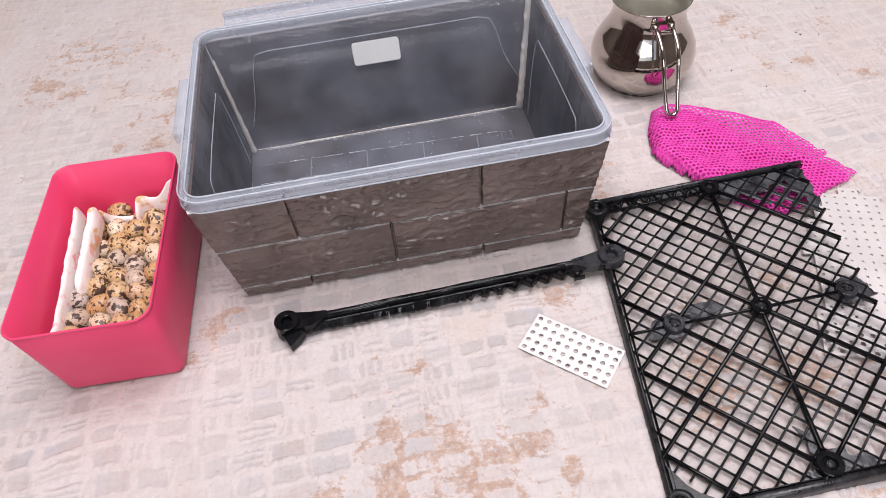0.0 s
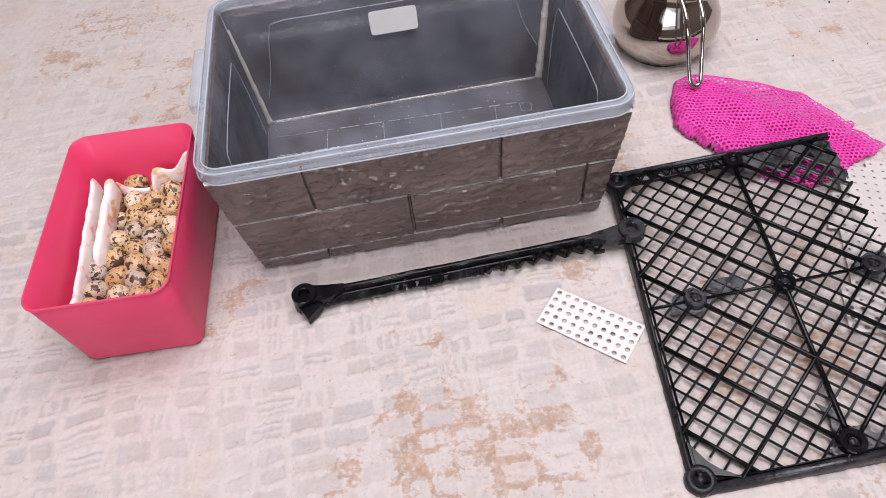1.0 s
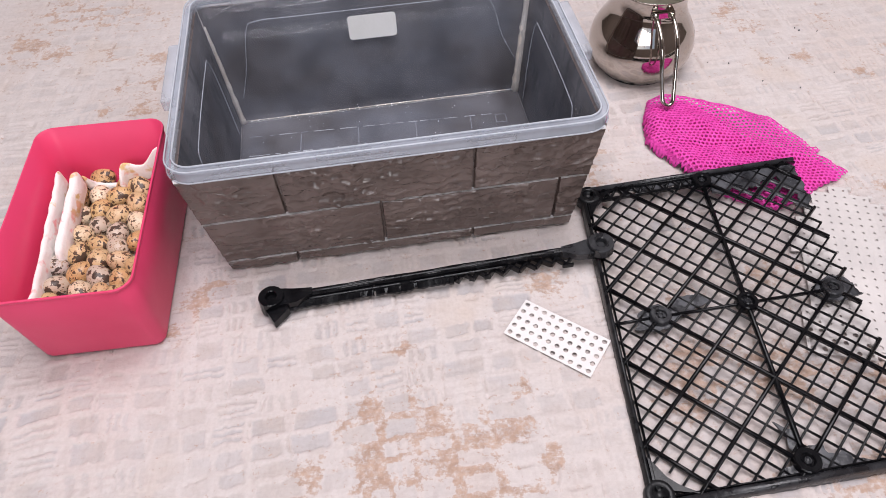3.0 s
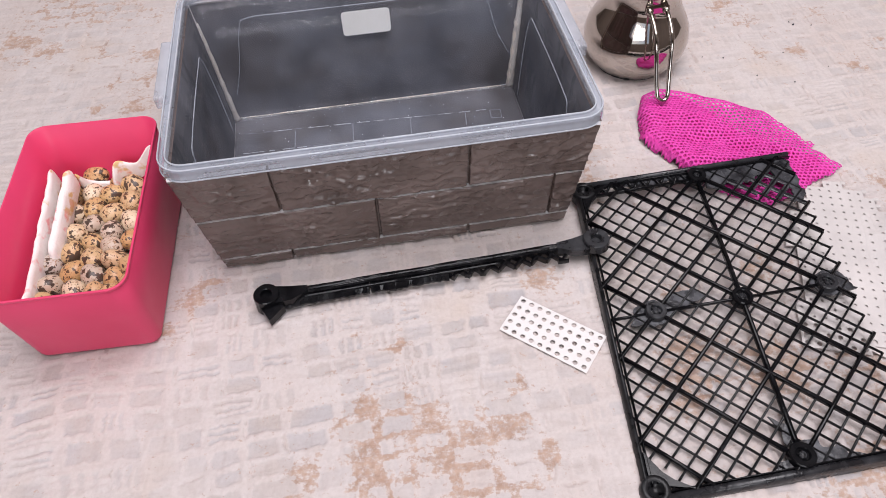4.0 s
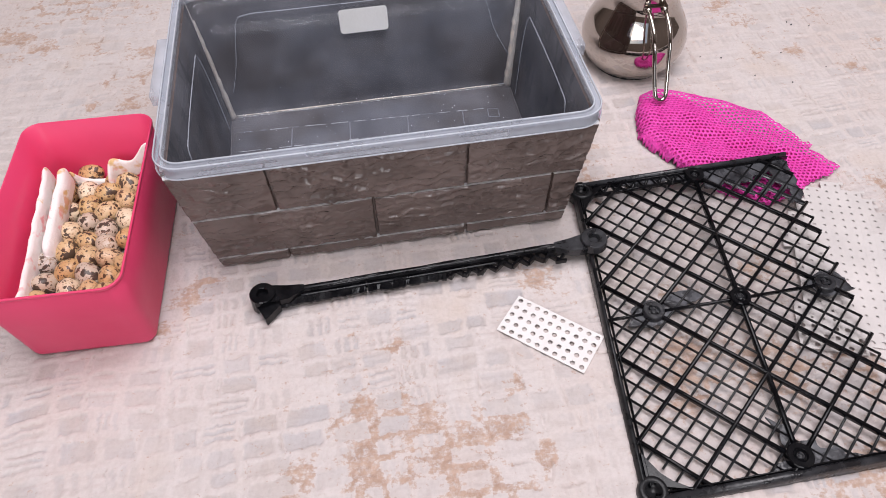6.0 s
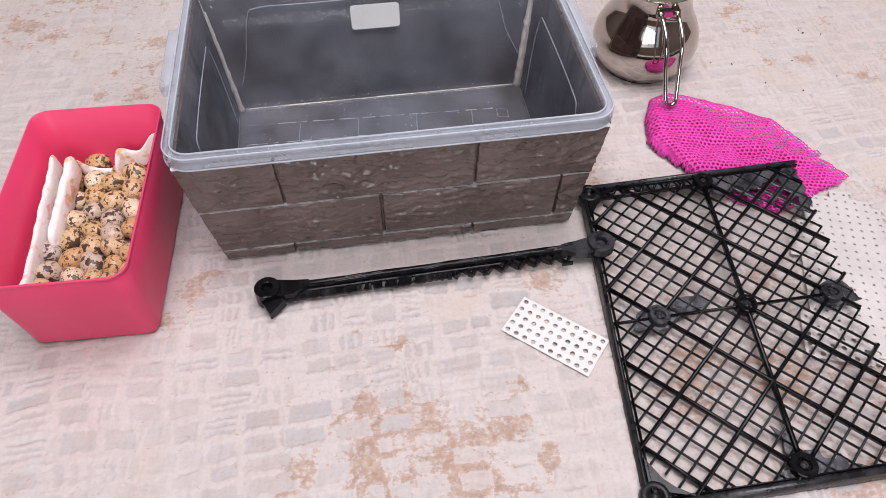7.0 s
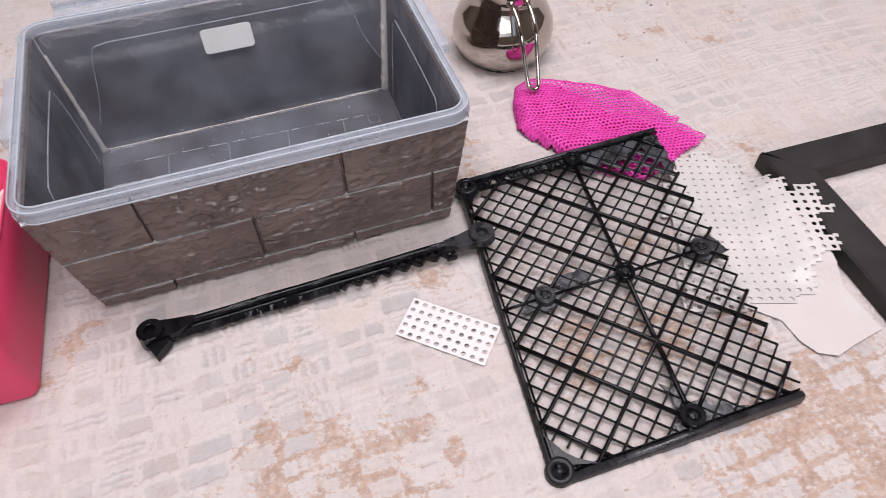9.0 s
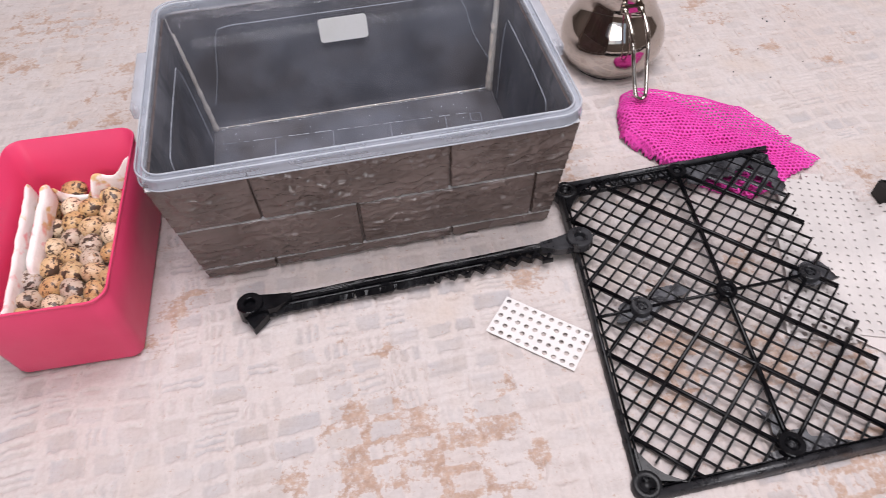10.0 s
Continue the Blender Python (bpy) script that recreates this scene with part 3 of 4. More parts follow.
def brick_panel(tub, name, m, half0, half1, height, rows, back_mat, label, step=0.006):
    """A foam sheet in the plane x-z of m, with raised bricks facing -y; half widths at foot and top."""
    panel = part_sheet(name, m, half0, half1, height, tub, label, back_mat)
    w = lambda z: half0 + (half1 - half0) * z / height
    gap = 0.0008
    for z0, z1, joints in rows:
        zs0, zs1 = z0 + (gap if z0 > 0.001 else 0.0), min(z1, height) - gap
        edges = [None] + list(joints) + [None]
        for a, b in zip(edges, edges[1:]):
            bm = bmesh.new()
            corner = []
            for z in (zs0, zs1):
                xa = -w(z) + 0.001 if a is None else a + gap
                xb = w(z) - 0.001 if b is None else b - gap
                corner.append((xa, xb, z))
            (xa0, xb0, za), (xa1, xb1, zb) = corner
            nu, nv = max(3, int((xb0 - xa0) / step)), max(3, int((zb - za) / step))
            k, seed = 0.0010, random.uniform(0, 50)
            grid = {}

            def surface(x, z):
                ridge = 1 - abs(noise.noise((x * 38 + seed, z * 52, seed)))
                y = -0.0042 - 0.0020 * max(0.0, ridge - 0.80) * 5 * max(0.0, noise.noise((x * 9, z * 9, seed)) + 0.35) + 0.0008 * noise.noise((x * 60, z * 60, seed))
                if step < 0.003:
                    rough = max(0.0, noise.noise((x * 13 + 7, z * 15, seed)) + 0.12)
                    y -= 0.0062 * rough * (noise.noise((x * 55, z * 110, seed + 3)) + 0.4 * noise.noise((x * 120, z * 200, seed + 5)))
                    for fx, fz, k2, gain in ((26, 80, 3.0, 0.0034), (52, 150, 3.0, 0.0014)):
                        crest = max(0.0, 1 - k2 * abs(noise.noise((x * fx, z * fz + 0.4 * noise.noise((x * 40, z * 40, seed)), seed + fx))))
                        y -= gain * crest * crest * max(0.0, min(1.0, 0.55 + 1.6 * noise.noise((x * 11 + 3, z * 16, seed + 9))))
                return y

            for a_ in range(nu + 1):
                for b_ in range(nv + 1):
                    fu, fv = a_ / nu, b_ / nv
                    z = za + k + (zb - za - 2 * k) * fv
                    x = (xa0 + (xa1 - xa0) * fv) * (1 - fu) + (xb0 + (xb1 - xb0) * fv) * fu + (k if a_ == 0 else -k if a_ == nu else 0)
                    grid[a_, b_] = bm.verts.new((x, surface(x, z) if 0 < a_ < nu and 0 < b_ < nv else -0.0040, z))
            for a_ in range(nu):
                for b_ in range(nv):
                    bm.faces.new((grid[a_, b_], grid[a_ + 1, b_], grid[a_ + 1, b_ + 1], grid[a_, b_ + 1])).smooth = True
            rim = [grid[a_, 0] for a_ in range(nu + 1)] + [grid[nu, b_] for b_ in range(1, nv + 1)] + [grid[a_, nv] for a_ in range(nu - 1, -1, -1)] + [grid[0, b_] for b_ in range(nv - 1, 0, -1)]
            cx, cz = (xa0 + xb0) / 2, (za + zb) / 2
            foot = [bm.verts.new((v.co.x + math.copysign(k, v.co.x - cx) * (1 if v in (grid[0, 0], grid[0, nv], grid[nu, 0], grid[nu, nv]) or v.co.z not in (za + k, zb - k) else 0), 0.0006, v.co.z + (-k if abs(v.co.z - za - k) < 1e-5 else k if abs(v.co.z - zb + k) < 1e-5 else 0))) for v in rim]
            for a_ in range(len(rim)):
                b_ = (a_ + 1) % len(rim)
                fc = bm.faces.new((rim[b_], rim[a_], foot[a_], foot[b_]))
                # Top edges alone get the pale colour, as if catching light.
                if rim[a_].co.z > zb - 2 * k and rim[b_].co.z > zb - 2 * k:
                    fc.material_index = 1
            part("brick", bm, FOAM, panel).data.materials.append(FOAM_LINE)
            # short sharp creases standing proud of the skin
            for _ in range(int((xb0 - xa0) * (zb - za) * 560) if step < 0.003 else 0):
                x, z = random.uniform(xa0 + 0.014, xb0 - 0.014), random.uniform(za + 0.007, zb - 0.007)
                ln, tilt, bow = random.choice((0.003, 0.004, 0.006, 0.010)), random.uniform(-0.3, 0.4), random.uniform(-14, 14)
                pts = []
                for q in np.linspace(-1, 1, 9):
                    px, pz = x + q * ln, z + tilt * q * ln + bow * (q * ln) ** 2 + random.uniform(-0.0003, 0.0003)
                    pts.append(Vector((px, surface(px, pz) + 0.0003 + 0.0007 * q * q, pz)))
                bm = bmesh.new()
                tube(bm, pts, random.uniform(0.0007, 0.0012), 8)
                part("crease", bm, CREASE, panel, "shiny worn crease", True)
    return panel


def part_sheet(name, m, half0, half1, height, tub, label, back_mat):
    bm = bmesh.new()
    out = [(-half0, 0.0, 0.0015), (half0, 0.0, 0.0015), (half1, 0.0, height), (-half1, 0.0, height)]
    loft(bm, [[(x, 0.0005, z) for x, _, z in out], [(x, 0.0045, z) for x, _, z in out]], cap0=True, cap1=True)
    for f in bm.faces:
        f.material_index = 0 if f.calc_center_median().y > 0.004 else 1
    ob = part(name, bm, back_mat, tub, label)
    ob.data.materials.append(FOAM)
    ob.matrix_basis = m
    return ob


tub = storage_tub()
WRAP_H = 0.186
lean_y = math.degrees(math.atan((OY + 0.003 - BY) / WRAP_H))
lean_x = math.degrees(math.atan((OX + 0.003 - BX) / WRAP_H))
ROWS_A = [(0.0015, 0.0215, (-0.136, 0.092)), (0.0215, 0.1045, (-0.022, 0.197)), (0.1045, 0.20, (-0.133, 0.0895))]
ROWS_B = [(0.0015, 0.0215, (0.02,)), (0.0215, 0.1045, (-0.07,)), (0.1045, 0.20, (0.05,))]
brick_panel(tub, "wrap_panel", pose(0, -BY - 0.005, 0, lean_y - 1.5, 0, 0), BX + 0.002, OX + 0.004, WRAP_H, ROWS_A, FOAM_BACK, "dark grey-brown foam with embossed bricks", 0.0014)
brick_panel(tub, "wrap_panel", pose(0, BY, 0, 0, 0, 180) @ pose(0, 0, 0, lean_y, 0, 0), BX - 0.007, OX - 0.0015, WRAP_H, ROWS_A, FOAM_BACK, "dark grey foam sheet")
brick_panel(tub, "wrap_panel", pose(BX, 0, 0, 0, 0, 90) @ pose(0, 0, 0, lean_x, 0, 0), BY - 0.006, OY - 0.004, WRAP_H, ROWS_B, FOAM_STUCK, "dark grey foam sheet")
brick_panel(tub, "wrap_panel", pose(-BX, 0, 0, 0, 0, -90) @ pose(0, 0, 0, lean_x, 0, 0), BY - 0.006, OY - 0.004, WRAP_H, ROWS_B, FOAM_STUCK, "dark grey foam sheet")
for sx, r0, r1, z1 in ((-1, 0.0046, 0.0014, 0.160), (1, 0.0066, 0.0050, 0.183)):
    bm = bmesh.new()
    pts = []
    for z in np.linspace(0.002, z1, 25):
        k = z / OZ
        e = 0.0026
        pts.append((sx * (BX - 0.006 + (OX - BX + 0.006) * k - e), BY - 0.006 + (OY - BY + 0.006) * k - e, z))
    rings = []
    for i, (x, y, z) in enumerate(pts):
        r = (r0 + (r1 - r0) * i / 24) * random.uniform(0.72, 1.2)
        rings.append([(x + r * math.cos(2 * math.pi * k / 10), y + r * math.sin(2 * math.pi * k / 10), z) for k in range(10)])
    loft(bm, rings, cap0=True, cap1=True)
    part("torn_seam", bm, FOAM_EDGE, tub, "cream torn foam edge at the corner", True)
bm = bmesh.new()
box(bm, -BX + 0.0055, BX - 0.0055, -BY + 0.0055, BY - 0.009, 0.0006, 0.0034, 0.0006)
part("base_panel", bm, FOAM_BACK, tub, "grey foam base lining")
def joint(x0, y0, x1, y1, width, mat, z=0.0034):
    """A thin pale line moulded on the lining, from one end to the other."""
    bm = bmesh.new()
    d = Vector((x1 - x0, y1 - y0, 0))
    n = Vector((-d.y, d.x, 0)).normalized() * width / 2
    p, q = Vector((x0, y0, z)), Vector((x1, y1, z))
    low = [p - n, q - n, q + n, p + n]
    loft(bm, [low, [v + Vector((0, 0, 0.0004)) for v in low]], cap0=True, cap1=True)
    part("joint_line", bm, mat, tub)


for y0, y1 in ((0.099, 0.083), (0.056, 0.047), (0.012, 0.006), (-0.035, -0.040)):
    x = -0.205
    while x < 0.17:
        n = random.uniform(0.008, 0.034)
        at_x = lambda v: y0 + (y1 - y0) * (v + 0.2) / 0.4
        joint(x, at_x(x), min(x + n, 0.19), at_x(min(x + n, 0.19)), random.uniform(0.0007, 0.0015), FOAM_LINE if random.random() < 0.7 else FOAM_DULL)
        x += n + random.uniform(0.002, 0.012)
for x, y0, y1 in ((-0.130, 0.040, 0.092), (-0.043, 0.038, 0.092), (0.045, 0.048, 0.090), (0.130, 0.056, 0.087), (-0.09, 0.0, 0.035), (0.02, 0.0, 0.035)):
    joint(x, y0, x + 0.003, y1, 0.0013, FOAM_DULL)
for k in range(4):   # a small moulded square mark
    x0, y0, x1, y1 = ((0.170, 0.064, 0.186, 0.062), (0.186, 0.062, 0.187, 0.080), (0.187, 0.080, 0.171, 0.082), (0.171, 0.082, 0.170, 0.064))[k]
    joint(x0, y0, x1, y1, 0.0009, FOAM_DULL)
# raw foam showing along the foot of the back wall
x = -0.212
while x < 0.208:
    n = random.uniform(0.02, 0.09)
    joint(x, 0.1345, min(x + n, 0.21), 0.1340, random.choice((0.0013, 0.0018, 0.0026)), FOAM_EDGE if random.random() < 0.5 else FOAM_LINE, 0.0062)
    x += n


# ---- pink plastic box with quail eggs ----
PBOX = pose(-0.7725, 0.1215, 0.0, 0, 0, 3.2)


def egg_box():
    ob = empty("egg_box", PBOX, "pink plastic box holding quail eggs on a folded cloth", "box")
    bm = bmesh.new()
    hx0, hy0, hx1, hy1, h, t = 0.0715, 0.1215, 0.079, 0.1365, 0.133, 0.0018
    at = lambda z, d: (hx0 + (hx1 - hx0) * z / h + d, hy0 + (hy1 - hy0) * z / h + d)
    rings = []
    for z, d, r in ((0.001, -0.006, 0.010), (0.003, -0.001, 0.013), (0.008, 0, 0.014), (0.07, 0, 0.017), (h - 0.0006, 0, 0.02), (h, -0.0006, 0.02), (h - 0.0006, -t, 0.019), (0.07, -t, 0.016), (0.009, -t, 0.013), (0.0035, -0.006, 0.01)):
        rings.append(level(rrect(*at(z, d), r, 8), z))
    loft(bm, rings, cap0=True, cap1=True)
    part("body", bm, PINK, ob, "glossy pink plastic", True)
    bm = bmesh.new()
    lip = [(-t, h - 0.0012), (-t * 0.7, h + 0.0006), (0.0003, h + 0.0006), (0.0009, h - 0.0004), (0.0007, h - 0.0030), (0.0002, h - 0.0034)]
    loft(bm, [level(rrect(hx1 + d, hy1 + d, 0.02 + d, 8), z) for d, z in lip], closed=True)
    part("lip", bm, PINK, ob, smooth=True)
    return ob


egg_box()


def cloth_fold(path, width, thick, parent):
    """One soft fold of cloth, swept along a path, with an oval cross-section."""
    bm = bmesh.new()
    pts = smooth_path(path, 10)
    rings = []
    for i, p in enumerate(pts):
        d = pts[min(i + 1, len(pts) - 1)] - pts[max(i - 1, 0)]
        n = Vector((-d.y, d.x, 0)).normalized()
        wob = 0.0016 * noise.noise((p.x * 62, p.y * 62, 0.4))
        prof = []
        taper = min(1.0, 0.70 + i / 8.0, 0.45 + (len(pts) - 1 - i) / 7.0)
        for k in range(12):
            a = 2 * math.pi * k / 12
            crease = 1 + 0.28 * noise.noise((p.x * 55, p.y * 55, a * 1.7))
            prof.append(p + n * (taper * thick * crease * math.cos(a) + wob * (1 + math.sin(a))) + Vector((0, 0, taper * (width + 0.0042 * noise.noise((p.x * 22, p.y * 26, 2.0 + thick * 900))) * math.copysign(abs(math.sin(a)) ** 0.4, math.sin(a)))))
        rings.append(prof)
    loft(bm, rings, cap0=True, cap1=True)
    return part("fold", bm, CLOTH, parent, smooth=True)


def bedding():
    strips = []
    l = PBOX
    P = lambda x, y, z: (l @ Vector((x, y, z)))
    strips.append(([P(-0.060, 0.096, 0.082), P(-0.0605, 0.03, 0.070), P(-0.061, -0.04, 0.060), P(-0.061, -0.114, 0.056)], 0.020, 0.0040))
    strips.append(([P(-0.040, 0.094, 0.082), P(-0.043, 0.05, 0.072), P(-0.046, 0.0, 0.062), P(-0.048, -0.026, 0.052)], 0.017, 0.0058))
    strips.append(([P(-0.040, 0.100, 0.070), P(-0.03, 0.108, 0.046), P(-0.012, 0.112, 0.036), P(0.0, 0.114, 0.036)], 0.014, 0.004))
    strips.append(([P(0.006, 0.092, 0.056), P(0.014, 0.104, 0.076), P(0.03, 0.108, 0.070), P(0.044, 0.106, 0.076), P(0.066, 0.108, 0.104)], 0.012, 0.0026))
    strips.append(([P(0.068, 0.106, 0.09), P(0.069, 0.05, 0.07), P(0.067, -0.02, 0.055), P(0.066, -0.10, 0.05)], 0.020, 0.003))
    ob = empty("bedding_cloth", Matrix.Identity(4), "white cotton cloth with faded floral print tucked round eggs", "cloth")
    for path, width, thick in strips:
        cloth_fold(path, width, thick, ob)
    bm = bmesh.new()
    box(bm, -0.064, 0.064, -0.109, 0.109, 0.004, 0.036, 0.004, m=PBOX)
    pad = part("bedding_pad", bm, CLOTH)
    tagged(pad, "folded white cotton cloth under the eggs", "cloth")


bedding()
EGGS = [(-0.807, 0.244), (-0.831, 0.211), (-0.804, 0.212), (-0.777, 0.207), (-0.770, 0.229), (-0.750, 0.218), (-0.750, 0.193), (-0.819, 0.175), (-0.795, 0.184), (-0.769, 0.173),
        (-0.743, 0.159), (-0.790, 0.157), (-0.764, 0.142), (-0.810, 0.141), (-0.736, 0.127), (-0.784, 0.126), (-0.759, 0.118), (-0.805, 0.111), (-0.777, 0.099), (-0.750, 0.095),
        (-0.826, 0.093), (-0.795, 0.080), (-0.770, 0.072), (-0.743, 0.066), (-0.727, 0.083), (-0.818, 0.063), (-0.787, 0.051), (-0.762, 0.045), (-0.741, 0.042), (-0.722, 0.059),
        (-0.818, 0.037), (-0.790, 0.022), (-0.763, 0.018), (-0.737, 0.017)]


def egg_mesh():
    bm = bmesh.new()
    rings = []
    n = 14
    for i in range(1, 12):
        a = math.pi * i / 12
        x = 0.0165 * math.cos(a)
        r = 0.0136 * math.sin(a) * (1 + 0.12 * math.cos(a) * -1)
        rings.append([(r * math.cos(2 * math.pi * k / n), r * math.sin(2 * math.pi * k / n), x) for k in range(n)])
    made = loft(bm, rings)
    for ring, z in ((made[0], 0.0165), (made[-1], -0.0165)):
        v = bm.verts.new((0, 0, z))
        for k in range(n):
            bm.faces.new((ring[k], ring[(k + 1) % n], v))
    return finish("quail_egg", bm, EGG, True)


egg = egg_mesh()
for x, y in EGGS:
    ob = new("quail_egg", egg)
    s = random.uniform(0.98, 1.10)
    ob.matrix_world = Matrix.Translation((x, y, 0.0495 + random.uniform(-0.001, 0.002))) @ Euler((radians(random.uniform(25, 90)), 0, radians(random.uniform(0, 360)))).to_matrix().to_4x4() @ Matrix.Scale(s, 4)
    tagged(ob, "brown-speckled cream quail egg lying among other eggs", "egg", "quail eggs in the box")


# ---- black plastic lattice tile, cut along one side ----
TU, TV = Vector((0.1060, 0.0096, 0.0032)), Vector((0.0013, 0.0990, 0.0030))   # half diagonals of the heavy lattice
TH = Vector((0.0, -0.001, 0.0125))
A_MIN, A_MAX, B_MAX = -1.545, 1.25, 2.13


def lat(a, b, z=0.0):
    return TH + TU * a + TV * b + Vector((0, 0, z))


def bar(bm, p, q, width, z0, z1):
    d = (q - p)
    d.z = 0
    n = Vector((-d.y, d.x, 0)).normalized() * width / 2
    prof = ((-1, 0), (-0.97, 0.62), (-0.72, 0.91), (-0.3, 1), (0.3, 1), (0.72, 0.91), (0.97, 0.62), (1, 0))
    loft(bm, [[e + n * w + Vector((0, 0, z0 + (z1 - z0) * h)) for w, h in prof] for e in (p, q)], cap0=True, cap1=True)


def ring_boss(bm, c, r_out, r_in, z0, z1, n=18, depth=0.0032):
    circ = lambda r, z: [(c.x + r * math.cos(2 * math.pi * k / n), c.y + r * math.sin(2 * math.pi * k / n), c.z + z) for k in range(n)]
    loft(bm, [circ(r_out * 1.08, z0), circ(r_out, z1 - 0.001), circ(r_out - 0.001, z1), circ(r_in + 0.0008, z1), circ(r_in, z1 - 0.001), circ(r_in * 0.96, z1 - depth)], cap0=True, cap1=True)


def plate(bm, pts, z0, z1):
    loft(bm, [[p + Vector((0, 0, z0)) for p in pts], [p + Vector((0, 0, z1)) for p in pts]], cap0=True, cap1=True)


def lattice_tile():
    ob = empty("lattice_tile", Matrix.Identity(4), "black plastic lattice floor tile with one side cut ragged", "plastic tile")
    # lattice lines run along (1,-1)/2 and (1,1)/2 in (a, b); four cells to a heavy cell
    for sign in (-1, 1):
        for k in range(-40, 41):
            c = k / 4.0     # a - sign*b = c along the line
            lo, hi = A_MIN, A_MAX
            # b = sign*(a - c), within +-B_MAX
            lo2, hi2 = (c - B_MAX, c + B_MAX)
            a0, a1 = max(lo, lo2), min(hi, hi2)
            if a1 - a0 < 0.3:
                continue
            if a0 == A_MIN and abs(a0 - c) > 1.80:   # stop short of the corner feet
                a0 += 0.22
            if a1 == A_MAX:   # ragged cut: stop at the last crossing
                a1 = math.floor((A_MAX - c / 2.0) * 8) / 8 + c / 2.0
                if a1 - a0 < 0.1:
                    continue
            heavy = k % 4 == 0
            bm = bmesh.new()
            p, q = lat(a0, sign * (a0 - c)), lat(a1, sign * (a1 - c))
            if heavy:
                bar(bm, p, q, 0.0047, 0.0, 0.0056)
            else:
                bar(bm, p, q, 0.0026, 0.0, 0.0026 if sign > 0 else 0.0023)
            part("heavy_rib" if heavy else "thin_rib", bm, BLACK if heavy else THIN, ob, smooth=True)
    for a0, b0, a1, b1, w in ((0, 2, 0, -2, 0.0056), (A_MIN, 0, -1, 0, 0.003), (-1, 0, 1.0, 0, 0.0034)):
        bm = bmesh.new()
        bar(bm, lat(a0, b0), lat(a1, b1), w, 0.0, 0.0056 if w > 0.005 else 0.0042)
        part("brace", bm, BLACK, ob, smooth=True)
    edges = ((A_MIN, -1.98, A_MIN, 1.98, 0.0066), (A_MIN + 0.1, B_MAX, A_MAX + 0.02, B_MAX, 0.0075), (A_MIN + 0.1, -B_MAX, A_MAX - 0.05, -B_MAX, 0.0105))
    for a0, b0, a1, b1, w in edges:
        bm = bmesh.new()
        bar(bm, lat(a0, b0), lat(a1, b1), w, -0.0095 if b1 != B_MAX else -0.006, 0.0065)
        part("edge_rail", bm, THIN if a0 == a1 else SCUFFED, ob, smooth=True)
        d = (lat(a1, b1) - lat(a0, b0)).normalized()
        n = Vector((-d.y, d.x, 0)) * (0.0058 if (a0 == a1 or b0 < 0) else -0.0062) * (-1 if a0 == a1 else 1)
        bm = bmesh.new()
        bar(bm, lat(a0, b0) + n, lat(a1, b1) + n, 0.0020, 0.0, 0.0058)
        part("edge_rib", bm, BLACK, ob, smooth=True)
    for k in range(14):
        a = -1.36 + k * 0.088
        lo_b, hi_b = 1.93 + 0.02 * (k % 3), 2.11
        bm = bmesh.new()
        bar(bm, lat(a, hi_b if k % 2 else lo_b), lat(a + 0.088, lo_b if k % 2 else hi_b), 0.0036, -0.001, 0.0048)
        part("truss_strut", bm, BLACK, ob, smooth=True)
    bm = bmesh.new()
    bar(bm, lat(-1.36, 1.93), lat(-0.12, 1.95), 0.0030, -0.001, 0.0046)
    part("truss_rail", bm, BLACK, ob, smooth=True)
    for a, b, ro, ri in ((0, 0, 0.0125, 0.0075), (0, 1.99, 0.0125, 0.006), (0, -1.96, 0.014, 0.007), (-1, 0, 0.0125, 0.0065), (1, 0, 0.0125, 0.0065)):
        bm = bmesh.new()
        ring_boss(bm, lat(a, b), ro, ri, -0.002, 0.0085)
        boss = part("boss", bm, SCUFFED if a else BLACK, ob)
        bm = bmesh.new()
        ring_boss(bm, lat(a, b), ri * 0.62, ri * 0.28, -0.002, 0.0075, 12, 0.0018)
        part("boss_pin", bm, SCUFFED, boss)
    for a, b in ((-1.475, 2.03), (-1.475, -2.03)):
        bm = bmesh.new()
        ring_boss(bm, lat(a, b), 0.0150, 0.0082, -0.0095, 0.0066, 18, 0.0070)
        part("corner_foot", bm, THIN, ob, smooth=True)
        bm = bmesh.new()
        s = 1 if b < 0 else -1
        plate(bm, [lat(a + 0.10, b + s * 0.02), lat(a + 0.40, b - s * 0.07), lat(a + 0.20, b + s * 0.06), lat(a + 0.10, b + s * 0.16), lat(a - 0.04, b + s * 0.40), lat(a - 0.04, b + s * 0.12)], 0.0005, 0.0055)
        part("corner_gusset", bm, BLACK, ob)
